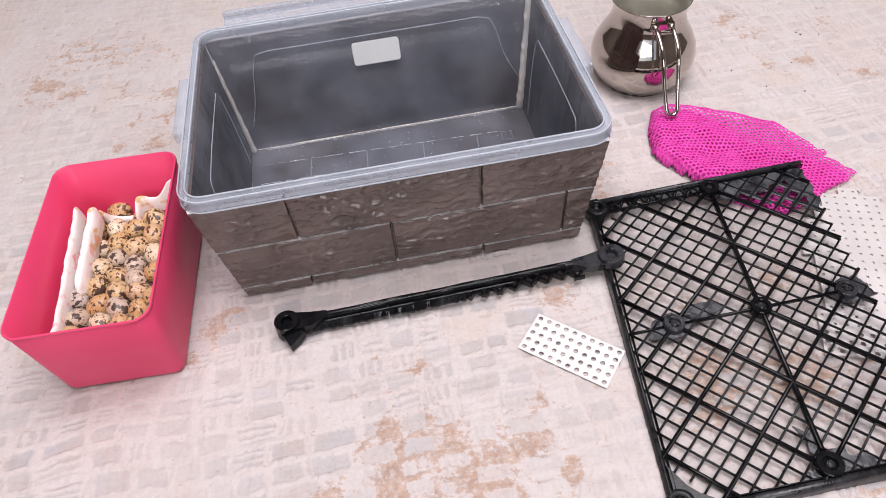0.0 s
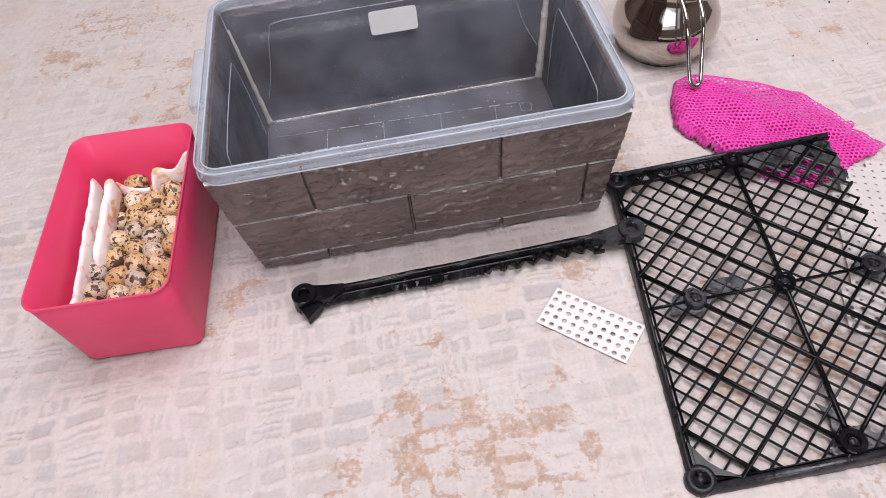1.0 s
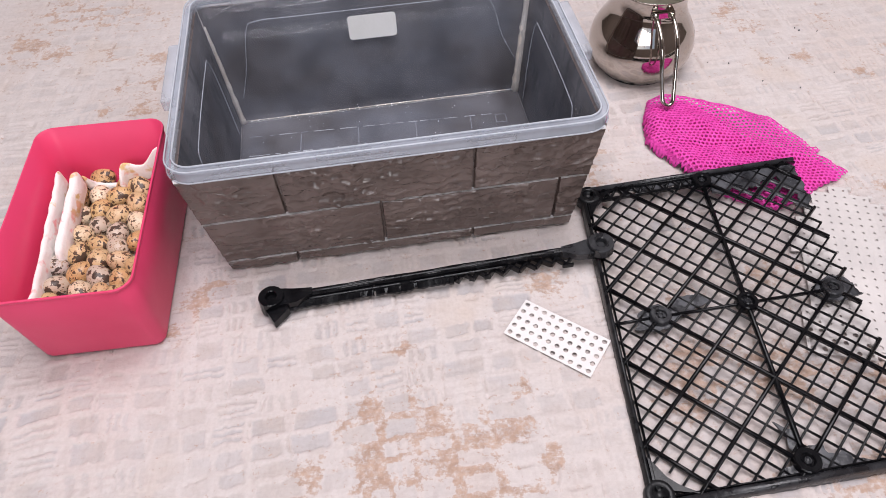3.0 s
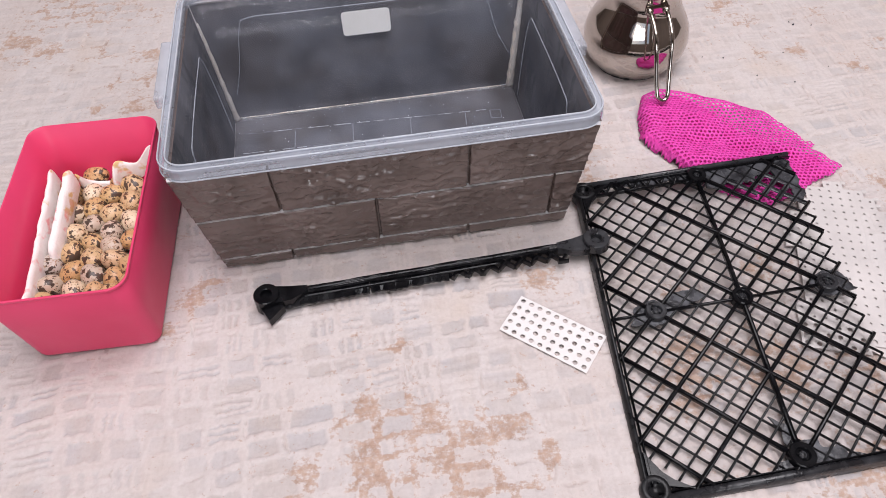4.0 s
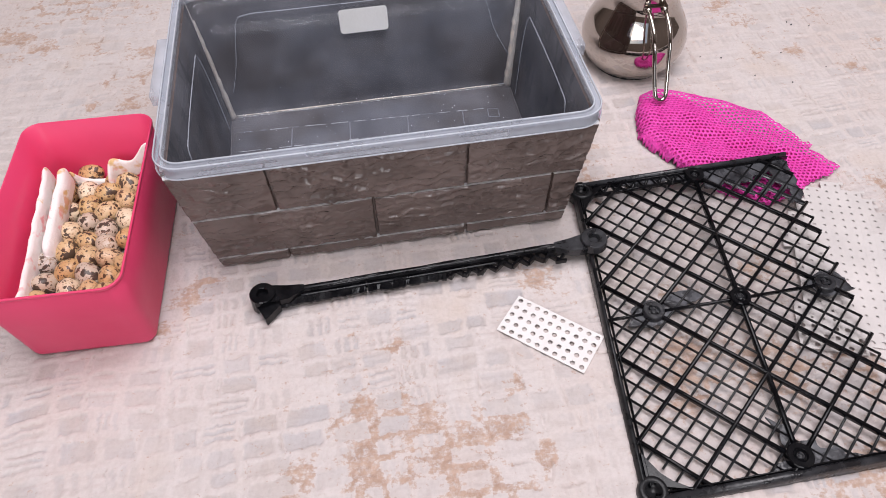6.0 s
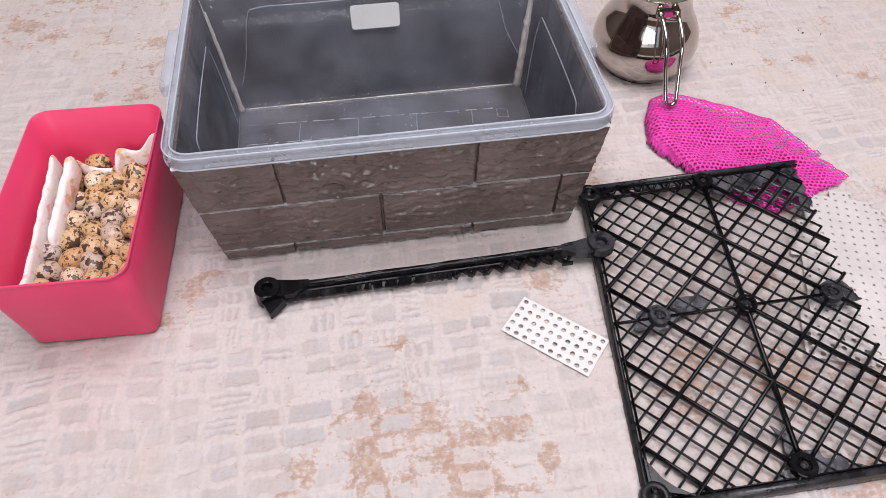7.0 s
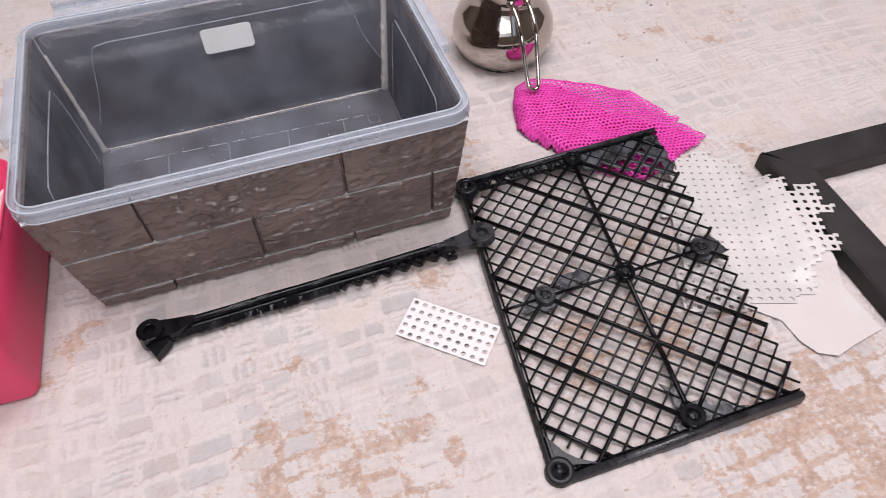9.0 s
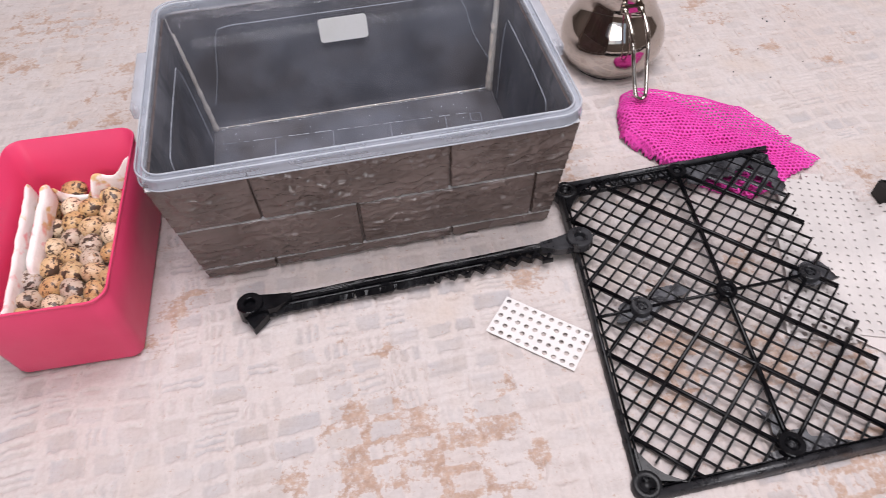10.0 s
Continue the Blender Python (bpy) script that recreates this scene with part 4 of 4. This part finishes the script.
    webs = (
        [(0.10, 2.10), (1.24, 2.12), (1.22, 1.86), (0.98, 1.90), (0.62, 1.78), (0.38, 1.88), (0.26, 1.70), (0.10, 1.80)],
        [(1.0, 2.0), (1.25, 2.05), (1.26, 1.42), (1.16, 1.30), (1.12, 1.62), (0.98, 1.76)],
        [(-1.22, 0.10), (-1.02, 0.20), (-0.88, 0.12), (-0.72, 0.24), (-0.48, 0.24), (-0.40, 0.12), (-0.62, 0.02), (-0.84, -0.06), (-0.92, -0.16), (-1.10, -0.18), (-1.30, -0.12)],
        [(0.80, 0.06), (0.94, 0.14), (1.06, 0.20), (1.20, 0.16), (1.32, -0.14), (1.10, -0.17), (0.95, -0.15)],
        [(0.03, -1.80), (0.20, -1.78), (0.26, -1.92), (0.42, -1.90), (0.48, -2.02), (0.80, -2.06), (1.18, -2.12), (0.0, -2.14)],
        [(-0.18, -1.50), (-0.06, -1.56), (0.02, -1.72), (-0.02, -1.86), (-0.12, -1.80), (-0.10, -1.64)],
        [(-0.22, -1.98), (-0.05, -1.92), (0.0, -2.12), (-0.40, -2.12)],
        [(-0.75, 2.0), (-0.50, 1.97), (-0.30, 2.02), (-0.08, 1.9), (-0.02, 2.1), (-1.2, 2.12)],
    )
    for w in webs:
        bm = bmesh.new()
        ragged = []
        for (a0, b0), (a1, b1) in zip(w, w[1:] + w[:1]):
            steps = max(1, int(math.hypot(a1 - a0, b1 - b0) / 0.045))
            for k in range(steps):
                f = k / steps
                ragged.append(lat(a0 + (a1 - a0) * f + random.uniform(-0.022, 0.022), b0 + (b1 - b0) * f + random.uniform(-0.022, 0.022)))
        plate(bm, ragged, -0.0012, 0.0016)
        part("web", bm, WEB, ob, "grey scuffed flat web of plastic")
    # the perforated web over the net, where thick strips leave small holes
    for sign in (-1, 1):
        for k in range(-8, 4):
            c = k / 4.0 + (0.0 if sign > 0 else 3.0)
            ends = [a for a in np.linspace(0.18, 1.24, 60) if 1.28 - 0.06 * a < sign * (a - c) < 2.1 and (sign * (a - c)) > 1.98 - 0.62 * a]
            if len(ends) > 3:
                bm = bmesh.new()
                bar(bm, lat(ends[0], sign * (ends[0] - c)), lat(ends[-1], sign * (ends[-1] - c)), 0.0072, -0.0015, 0.0012 + 0.0003 * sign)
                part("web_strip", bm, WEB, ob)
    return ob


lattice_tile()


# ---- cut-off edge strip ----
def cut_strip():
    p, q = Vector((-0.570, 0.0495, 0.0)), Vector((-0.158, 0.0925, 0.0))
    ob = empty("edge_strip", Matrix.Translation(p), "black plastic tile edge cut off with ragged teeth", "plastic strip")
    d = (q - p).normalized()
    n = Vector((-d.y, d.x, 0))
    L = (q - p).length
    at = lambda s, w, z: d * s + n * w + Vector((0, 0, z + 0.009 * s / L))
    bm = bmesh.new()
    prof = ((-0.0025, 0.001), (-0.0025, 0.0150), (-0.0010, 0.0175), (0.0012, 0.0178), (0.0030, 0.0190), (0.0050, 0.0185), (0.0062, 0.0165), (0.0062, 0.001))
    rings = [[at(s, w + 0.0004 * math.sin(s * 60), z + 0.0005 * noise.noise((s * 55, w * 300, 0))) for w, z in prof] for s in np.linspace(0.009, L - 0.010, 70)]
    loft(bm, rings, cap0=True, cap1=True)
    part("rail", bm, BLACK, ob)
    # the flange along the cut: a solid ragged web, then a row of struts with gaps between
    split = 0.54 * L
    ragged = lambda s: -0.0125 + 0.0030 * noise.noise((s * 70, 3.1, 0)) + 0.0022 * noise.noise((s * 210, 1.7, 0))
    for s0, s1 in ((0.018, 0.30 * L), (0.30 * L + 0.002, split)):
        bm = bmesh.new()
        rings = []
        for s in np.linspace(s0, s1, 44):
            w = ragged(s)
            rings.append([at(s, -0.0020, 0.003), at(s, w, 0.0035), at(s, w - 0.0006, 0.0070), at(s, -0.0075, 0.0112), at(s, -0.0020, 0.0118)])
        loft(bm, rings, cap0=True, cap1=True)
        part("flange", bm, BLACK, ob, "ragged cut flange")
    zig = split - 0.004
    k = 0
    while zig < L - 0.040:
        step = random.uniform(0.0085, 0.0110)
        near, far = -0.0130 + random.uniform(-0.002, 0.0025), -0.0022
        a, b = (far, near) if k % 2 == 0 else (near, far)
        p0, p1 = at(zig, a, 0), at(zig + step, b, 0)
        bm = bmesh.new()
        bar(bm, p0, p1, random.uniform(0.0034, 0.0048), 0.003, random.uniform(0.0095, 0.0120))
        part("strut", bm, BLACK, ob)
        if k % 2 == 0 and random.random() < 0.55:
            tip = at(zig + step, near, 0)
            bm = bmesh.new()
            bar(bm, tip - d * random.uniform(0.003, 0.007), tip + d * random.uniform(0.003, 0.008), 0.0030, 0.003, 0.0095)
            part("tooth", bm, BLACK, ob)
        zig += step
        k += 1
    # Beads in a paler plastic than the rail carry its highlight line.
    for s0, s1, w, z in ((0.045, 0.16, -0.0050, 0.0122), (0.17, 0.29, -0.0052, 0.0122), (0.05, L - 0.06, 0.0008, 0.0182)):
        bm = bmesh.new()
        tube(bm, [at(s, w, z) for s in np.linspace(s0, s1, 20)], 0.0011, 6)
        part("bead", bm, SCUFFED, ob, "shiny bead, paler for the rail's highlight line", True)
    for s, r, mat in ((0.0, 0.0155, BLACK), (L, 0.0165, SCUFFED)):
        bm = bmesh.new()
        ring_boss(bm, at(s, 0.0, 0.0), r, 0.0068, 0.0005 if s == 0 else 0.012, 0.0235, 18, 0.0075)
        part("end_foot", bm, mat, ob)
        sg = 1 if s == 0 else -1
        bm = bmesh.new()
        plate(bm, [at(s + sg * 0.009, -0.013, 0), at(s + sg * 0.030, -0.012, 0), at(s + sg * 0.050, -0.002, 0), at(s + sg * 0.050, 0.0062, 0), at(s + sg * 0.030, 0.0085, 0), at(s + sg * 0.009, 0.0125, 0)], 0.008, 0.0190)
        part("gusset", bm, mat, ob)
    bm = bmesh.new()
    lo = [at(-0.012, -0.006, 0.002), at(0.002, -0.034, 0.002), at(0.020, -0.016, 0.002), at(0.012, -0.004, 0.002)]
    loft(bm, [lo, [v + Vector((0, 0, 0.012)) for v in lo]], cap0=True, cap1=True)
    part("torn_corner", bm, BLACK, ob)
    return ob


cut_strip()


# ---- perforated white sheets ----
def perforated(name, m, nx, ny, pitch, hole, thick, label, keep=None, mat=None, tooth=False):
    bm = bmesh.new()
    n = 12
    for i in range(nx):
        for j in range(ny):
            cx, cy = (i - (nx - 1) / 2) * pitch, (j - (ny - 1) / 2) * pitch
            if keep and not keep(cx, cy):
                continue
            h = pitch / 2
            rad = hole(cx, cy) if callable(hole) else hole
            layers = []
            for z in (0.0, thick):
                outer, inner = [], []
                for k in range(n):
                    a = 2 * math.pi * k / n + math.pi / 4
                    c, s = math.cos(a), math.sin(a)
                    sc = h / max(abs(c), abs(s))
                    outer.append(bm.verts.new((cx + c * sc, cy + s * sc, z)))
                    inner.append(bm.verts.new((cx + c * rad, cy + s * rad, z)))
                layers.append((outer, inner))
            (o0, i0), (o1, i1) = layers
            for k in range(n):
                l = (k + 1) % n
                bm.faces.new((o1[k], o1[l], i1[l], i1[k]))
                bm.faces.new((o0[l], o0[k], i0[k], i0[l]))
                bm.faces.new((i1[k], i1[l], i0[l], i0[k]))
                bm.faces.new((o0[k], o0[l], o1[l], o1[k]))
            if tooth and not (i + 1 < nx and (not keep or keep(cx + pitch, cy))):
                y0, y1 = cy + pitch / 2 - 0.0027, cy + pitch / 2 + 0.0027
                box(bm, cx + h - 0.0012, cx + h + 0.0056, y0, y1, 0.0, thick, 0.0005, segments=1)
    bmesh.ops.remove_doubles(bm, verts=bm.verts, dist=0.0002)
    ob = new(name, finish(name, bm, mat or WHITE))
    ob.matrix_world = m
    return tagged(ob, label, "perforated sheet")


perforated("perforated_plate", pose(-0.2300, -0.0220, 0.0006, 0, 0, -36.0), 10, 5, 0.0113, 0.0030, 0.0008, "small white plastic plate with rows of round holes on carpet")
SHEET_OUT = [(0.085, 0.02), (0.05, -0.072), (0.168, -0.083), (0.212, -0.079), (0.236, -0.046), (0.272, -0.034), (0.258, 0.012), (0.290, 0.021), (0.295, 0.060), (0.294, 0.075),
             (0.262, 0.068), (0.250, 0.095), (0.228, 0.150), (0.198, 0.183), (0.150, 0.172), (0.10, 0.10)]


def inside_poly(x, y, poly):
    hit = False
    for (x0, y0), (x1, y1) in zip(poly, poly[1:] + poly[:1]):
        if (y0 > y) != (y1 > y) and x < (x1 - x0) * (y - y0) / (y1 - y0) + x0:
            hit = not hit
    return hit


def lifted(x, y):
    """Height of the limp sheet, which climbs over the edge of the black frame."""
    t = max(0.0, min(1.0, (x - 0.185) / 0.070)) * max(0.0, min(1.0, (0.135 - y) / 0.05)) * max(0.0, min(1.0, (y + 0.085) / 0.04))
    return 0.0236 * t * t * (3 - 2 * t) + 0.0010 * noise.noise((x * 30, y * 30, 2.0))


def perforated_sheet():
    """A limp punched sheet: flat on the paper, then lifted over the edge of the black frame, with the punched rows torn open into teeth."""
    m = pose(0.16, 0.05, 0.0, 0, 0, -14)
    inv = m.inverted()
    pts = [(inv @ Vector((x, y, 0))).to_2d() for x, y in SHEET_OUT]
    ob = perforated("perforated_sheet", m, 26, 24, 0.0126, lambda x, y: 0.0031 if x > 0.085 or y < -0.095 else 0.0017, 0.0008, "white punched plastic sheet with torn teeth lapping over the frame", tooth=True, mat=SHEET,
                    keep=lambda x, y: inside_poly(x, y, [tuple(p) for p in pts]))
    for v in ob.data.vertices:
        w = m @ v.co
        v.co.z += 0.0034 + lifted(w.x, w.y)
    return ob


perforated_sheet()


def paper_sheet():
    bm = bmesh.new()
    pts = [(0.125, -0.05), (0.130, -0.078), (0.160, -0.104), (0.166, -0.135), (0.177, -0.154), (0.198, -0.163), (0.226, -0.154), (0.268, -0.143), (0.262, -0.098), (0.256, -0.06), (0.254, 0.02), (0.246, 0.09), (0.224, 0.148), (0.196, 0.178), (0.154, 0.170), (0.11, 0.10), (0.10, 0.02)]
    bm.faces.new([bm.verts.new((x, y, 0.0)) for x, y in pts])
    for k in range(40):
        for co, no in (((0.12 + 0.008 * k, 0, 0), (1, 0, 0)), ((0, -0.17 + 0.009 * k, 0), (0, 1, 0))):
            bmesh.ops.bisect_plane(bm, geom=bm.verts[:] + bm.edges[:] + bm.faces[:], plane_co=co, plane_no=no)
    for v in bm.verts:
        v.co.z = 0.0020 + lifted(v.co.x, v.co.y)
    made = bmesh.ops.extrude_face_region(bm, geom=bm.faces[:])
    for v in made["geom"]:
        if isinstance(v, bmesh.types.BMVert):
            v.co.z -= 0.0006
    return tagged(part("paper_sheet", bm, PAPER), "torn sheet of white paper lying on the carpet", "paper")


paper_sheet()


# ---- black frame ----
def black_frame():
    ob = empty("picture_frame", pose(0.2610, 0.142, 0.0, 0, 0, 4.0), "empty black wooden picture frame lying on the carpet", "picture frame")
    W, H, b, t = 0.46, 0.42, 0.054, 0.026
    o = [(0, 0), (W, 0), (W, -H), (0, -H)]
    i = [(b, -b), (W - b, -b), (W - b, -H + b), (b, -H + b)]
    for k in range(4):
        l = (k + 1) % 4
        bm = bmesh.new()
        quad = [Vector((*o[k], 0)), Vector((*o[l], 0)), Vector((*i[l], 0)), Vector((*i[k], 0))]
        out_dir = (quad[0] + quad[1] - quad[2] - quad[3]).normalized()
        e = 0.003
        top = [quad[0] - out_dir * e, quad[1] - out_dir * e, quad[2] + out_dir * e, quad[3] + out_dir * e]
        loft(bm, [quad, [v + Vector((0, 0, t - 0.003)) for v in quad], [v + Vector((0, 0, t)) for v in top]], cap0=True, cap1=True)
        part("frame_bar", bm, FRAME, ob)
    return ob


black_frame()


# ---- steel coffee pot ----
def coffee_pot():
    c = Vector((-0.012, 0.495, 0.0))
    ob = empty("coffee_pot", Matrix.Translation(c), "polished steel coffee pot with a folding wire handle", "pot")
    prof = [(0.0, 0.0012), (0.058, 0.0012), (0.063, 0.003), (0.074, 0.016), (0.081, 0.034), (0.0825, 0.050), (0.079, 0.068), (0.070, 0.086), (0.061, 0.101), (0.0565, 0.114), (0.0555, 0.124), (0.0575, 0.135), (0.0605, 0.142), (0.0612, 0.1435),
            (0.0600, 0.1432), (0.0560, 0.135), (0.0540, 0.124), (0.0550, 0.112), (0.0600, 0.099), (0.068, 0.085), (0.077, 0.066), (0.080, 0.050), (0.078, 0.034), (0.07, 0.016), (0.058, 0.006), (0.0, 0.006)]
    bm = bmesh.new()
    n = 48
    rings = [[(max(r, 0.0005) * math.cos(2 * math.pi * k / n), max(r, 0.0005) * math.sin(2 * math.pi * k / n), z) for k in range(n)] for r, z in prof]
    loft(bm, rings[:15], cap0=True)
    part("body", bm, STEEL, ob, "bulbous mirror-polished body", True)
    bm = bmesh.new()
    loft(bm, rings[14:], cap1=True)
    part("interior", bm, BRUSHED, ob, "brushed grey steel interior", True)
    # Dark ring under the pot, put there in place of its contact shade.
    bm = bmesh.new()
    loft(bm, [[(r * math.cos(2 * math.pi * k / n), r * math.sin(2 * math.pi * k / n), z) for k in range(n)] for r, z in ((0.056, -0.003), (0.0590, -0.002), (0.0605, 0.0004), (0.0600, 0.0018), (0.056, 0.0020))], cap0=True, cap1=True)
    part("contact_shade_ring", bm, FRAME, ob, "dark ring standing in for contact shade", True)
    H = Vector((0.06, -1.0, 0)).normalized()
    Sd = Vector((1.0, 0.06, 0)).normalized()
    pts = lambda s: [H * 0.056 + Sd * s * 0.0125 + Vector((0, 0, 0.124)), H * 0.068 + Sd * s * 0.0125 + Vector((0, 0, 0.123)), H * 0.092 + Sd * s * 0.012 + Vector((0, 0, 0.112)), H * 0.107 + Sd * s * 0.0115 + Vector((0, 0, 0.096)),
                     H * 0.118 + Sd * s * 0.0105 + Vector((0, 0, 0.074)), H * 0.134 + Sd * s * 0.009 + Vector((0, 0, 0.045)), H * 0.143 + Sd * s * 0.007 + Vector((0, 0, 0.031))]
    left, right = pts(-1), pts(1)
    bend = [H * 0.146 + Vector((0, 0, 0.027))]
    bm = bmesh.new()
    tube(bm, smooth_path(left + bend + right[::-1], 6), 0.0033, 10)
    part("handle", bm, STEEL, ob, "bent steel wire loop", True)
    for s in (-1, 1):
        bm = bmesh.new()
        m = Matrix.Translation(H * 0.060 + Sd * s * 0.0125 + Vector((0, 0, 0.124)))
        bmesh.ops.create_uvsphere(bm, u_segments=12, v_segments=8, radius=0.0058, matrix=m)
        part("bracket", bm, STEEL, ob, smooth=True)
    bm = bmesh.new()
    box(bm, -0.018, 0.018, -0.003, 0.003, -0.006, 0.006, 0.002, m=Matrix.Translation(H * 0.0565 + Vector((0, 0, 0.124))) @ Matrix.Rotation(math.atan2(Sd.y, Sd.x), 4, "Z"))
    part("hinge_plate", bm, STEEL, ob)
    return ob


coffee_pot()


# ---- pink net cloth ----
NET_OUT = [(-0.038, 0.346), (-0.045, 0.294), (-0.009, 0.238), (0.045, 0.172), (0.10, 0.150), (0.150, 0.172), (0.168, 0.187), (0.203, 0.198), (0.211, 0.206), (0.222, 0.211),
           (0.217, 0.219), (0.209, 0.226), (0.206, 0.236), (0.192, 0.250), (0.202, 0.261), (0.188, 0.268), (0.186, 0.281), (0.174, 0.298), (0.152, 0.336), (0.08, 0.369), (0.038, 0.391), (0.006, 0.398), (-0.022, 0.386)]


NET_UNDER = [(-0.038, 0.343), (-0.047, 0.290), (-0.006, 0.233), (0.045, 0.175), (0.10, 0.152), (0.145, 0.175), (0.200, 0.202), (0.212, 0.213), (0.186, 0.244), (0.165, 0.262), (0.10, 0.30), (0.06, 0.365), (0.033, 0.386), (-0.020, 0.380)]


def edge_distance(x, y, poly):
    best = 9.0
    for (x0, y0), (x1, y1) in zip(poly, poly[1:] + poly[:1]):
        dx, dy = x1 - x0, y1 - y0
        t = max(0, min(1, ((x - x0) * dx + (y - y0) * dy) / (dx * dx + dy * dy)))
        best = min(best, math.hypot(x - x0 - t * dx, y - y0 - t * dy))
    return best


def nearest_edge(x, y, poly):
    best = (9.0, x, y)
    for (x0, y0), (x1, y1) in zip(poly, poly[1:] + poly[:1]):
        dx, dy = x1 - x0, y1 - y0
        t = max(0, min(1, ((x - x0) * dx + (y - y0) * dy) / (dx * dx + dy * dy)))
        px, py = x0 + t * dx, y0 + t * dy
        best = min(best, (math.hypot(x - px, y - py), px, py))
    return best[1:]


def net_height(x, y, e):
    left = max(0.0, min(1.0, (0.17 - x) / 0.20))
    under = max(0.0, min(1.0, (y - 0.19) / 0.05))
    rise = min(1.0, e / 0.018)
    rise = math.sqrt(max(0.0, rise * (2 - rise)))
    folds = 0.0018 * math.sin((x * 0.5 + y) * 80 + 2 * noise.noise((x * 12, y * 12, 1.0))) + 0.005 * noise.noise((x * 24, y * 24, 0.3)) + 0.003 * noise.noise((x * 60, y * 60, 0.7))
    return 0.002 + rise * (0.003 + 0.014 * left * (0.45 + 0.55 * under)) + folds * rise * (0.35 + 0.65 * under)


def net_layer(shift, lift, poly, pitch=0.0064, hole=0.72):
    bm = bmesh.new()
    ang = radians(-4)
    c, s = math.cos(ang), math.sin(ang)
    cache = {}

    def vert(u, v, lay):
        key = (round(u * 20), round(v * 20), lay)
        if key not in cache:
            x, y = 0.08 + (u * c - v * s) * pitch, 0.27 + (u * s + v * c) * pitch * 0.92
            e = edge_distance(x, y, poly)
            if not inside_poly(x, y, poly):
                (x, y), e = nearest_edge(x, y, poly), 0.0
            cache[key] = bm.verts.new((x, y, net_height(x, y, e) + lift))
        return cache[key]

    for i in range(-40, 41):
        for j in range(-38, 39):
            u, v = i + shift + 0.5 * (j % 2), j * 1.0 + shift
            x, y = 0.08 + (u * c - v * s) * pitch, 0.27 + (u * s + v * c) * pitch * 0.92
            if not inside_poly(x, y, poly):
                continue
            o = [(-0.5, -0.5), (0.0, -0.5), (0.5, -0.5), (0.5, 0.0), (0.5, 0.5), (0.0, 0.5), (-0.5, 0.5), (-0.5, 0.0)]
            h = hole / 2
            n = [(-h * 0.7, -h * 0.7), (0, -h), (h * 0.7, -h * 0.7), (h, 0), (h * 0.7, h * 0.7), (0, h), (-h * 0.7, h * 0.7), (-h, 0)]
            ov = [vert(u + a, v + b, 0) for a, b in o]
            iv = [vert(u + a, v + b, 1) for a, b in n]
            for k in range(8):
                l = (k + 1) % 8
                if len({ov[k], ov[l], iv[l], iv[k]}) == 4:
                    try:
                        bm.faces.new((ov[k], ov[l], iv[l], iv[k]))
                    except ValueError:
                        pass
    return bm


def net_cloth():
    top = net_layer(0.0, 0.003, NET_OUT)
    under = net_layer(0.35, -0.0015, NET_UNDER, 0.0066, 0.22)
    me = bpy.data.meshes.new("under")
    under.to_mesh(me)
    top.from_mesh(me)
    under.free()
    ob = part("net_cloth", top, NET, None, "", True)
    sol = ob.modifiers.new("yarn", "SOLIDIFY")
    sol.thickness = 0.0012
    return tagged(ob, "crumpled bright pink net cloth lying half under the tile", "net cloth")


net_cloth()


# ---- crumbs on the carpet ----
def crumbs():
    rng = random.Random(7)
    bm = bmesh.new()
    for _ in range(9):
        x, y, r = rng.uniform(0.10, 0.34), rng.uniform(0.40, 0.58), rng.uniform(0.0008, 0.0017)
        got = bmesh.ops.create_icosphere(bm, subdivisions=1, radius=r, matrix=Matrix.Translation((x, y, 0.0004)))
        for v in got["verts"]:
            v.co += Vector((rng.uniform(-1, 1), rng.uniform(-1, 1), rng.uniform(-0.5, 0.5))) * r * 0.4
    return tagged(part("crumbs", bm, SCUFFED), "few dark crumbs scattered on the cream carpet", "crumbs", kind="stuff")


crumbs()


# ---- added overhead panel and window parts, out of view ----
bm = bmesh.new()
box(bm, -1.19, 1.15, -1.17, 1.17, 3.11, 3.198, 0.01)
tagged(part("fill_panel", bm, CEILING), "flat square white panel added overhead, out of view", "ceiling lamp")
bm = bmesh.new()
for x0, x1, z0, z1 in ((WX0, WX0 + 0.05, WZ0, WZ1), (WX1 - 0.05, WX1, WZ0, WZ1), (WX0, WX1, WZ0, WZ0 + 0.05), (WX0, WX1, WZ1 - 0.05, WZ1), (-0.625, -0.575, WZ0, WZ1)):
    box(bm, x0, x1, RY0 - 0.10, RY0 - 0.05, z0, z1)
tagged(new("window_1", finish("window_1", bm, CEILING)), "plain white window frame", "window", kind="structure")
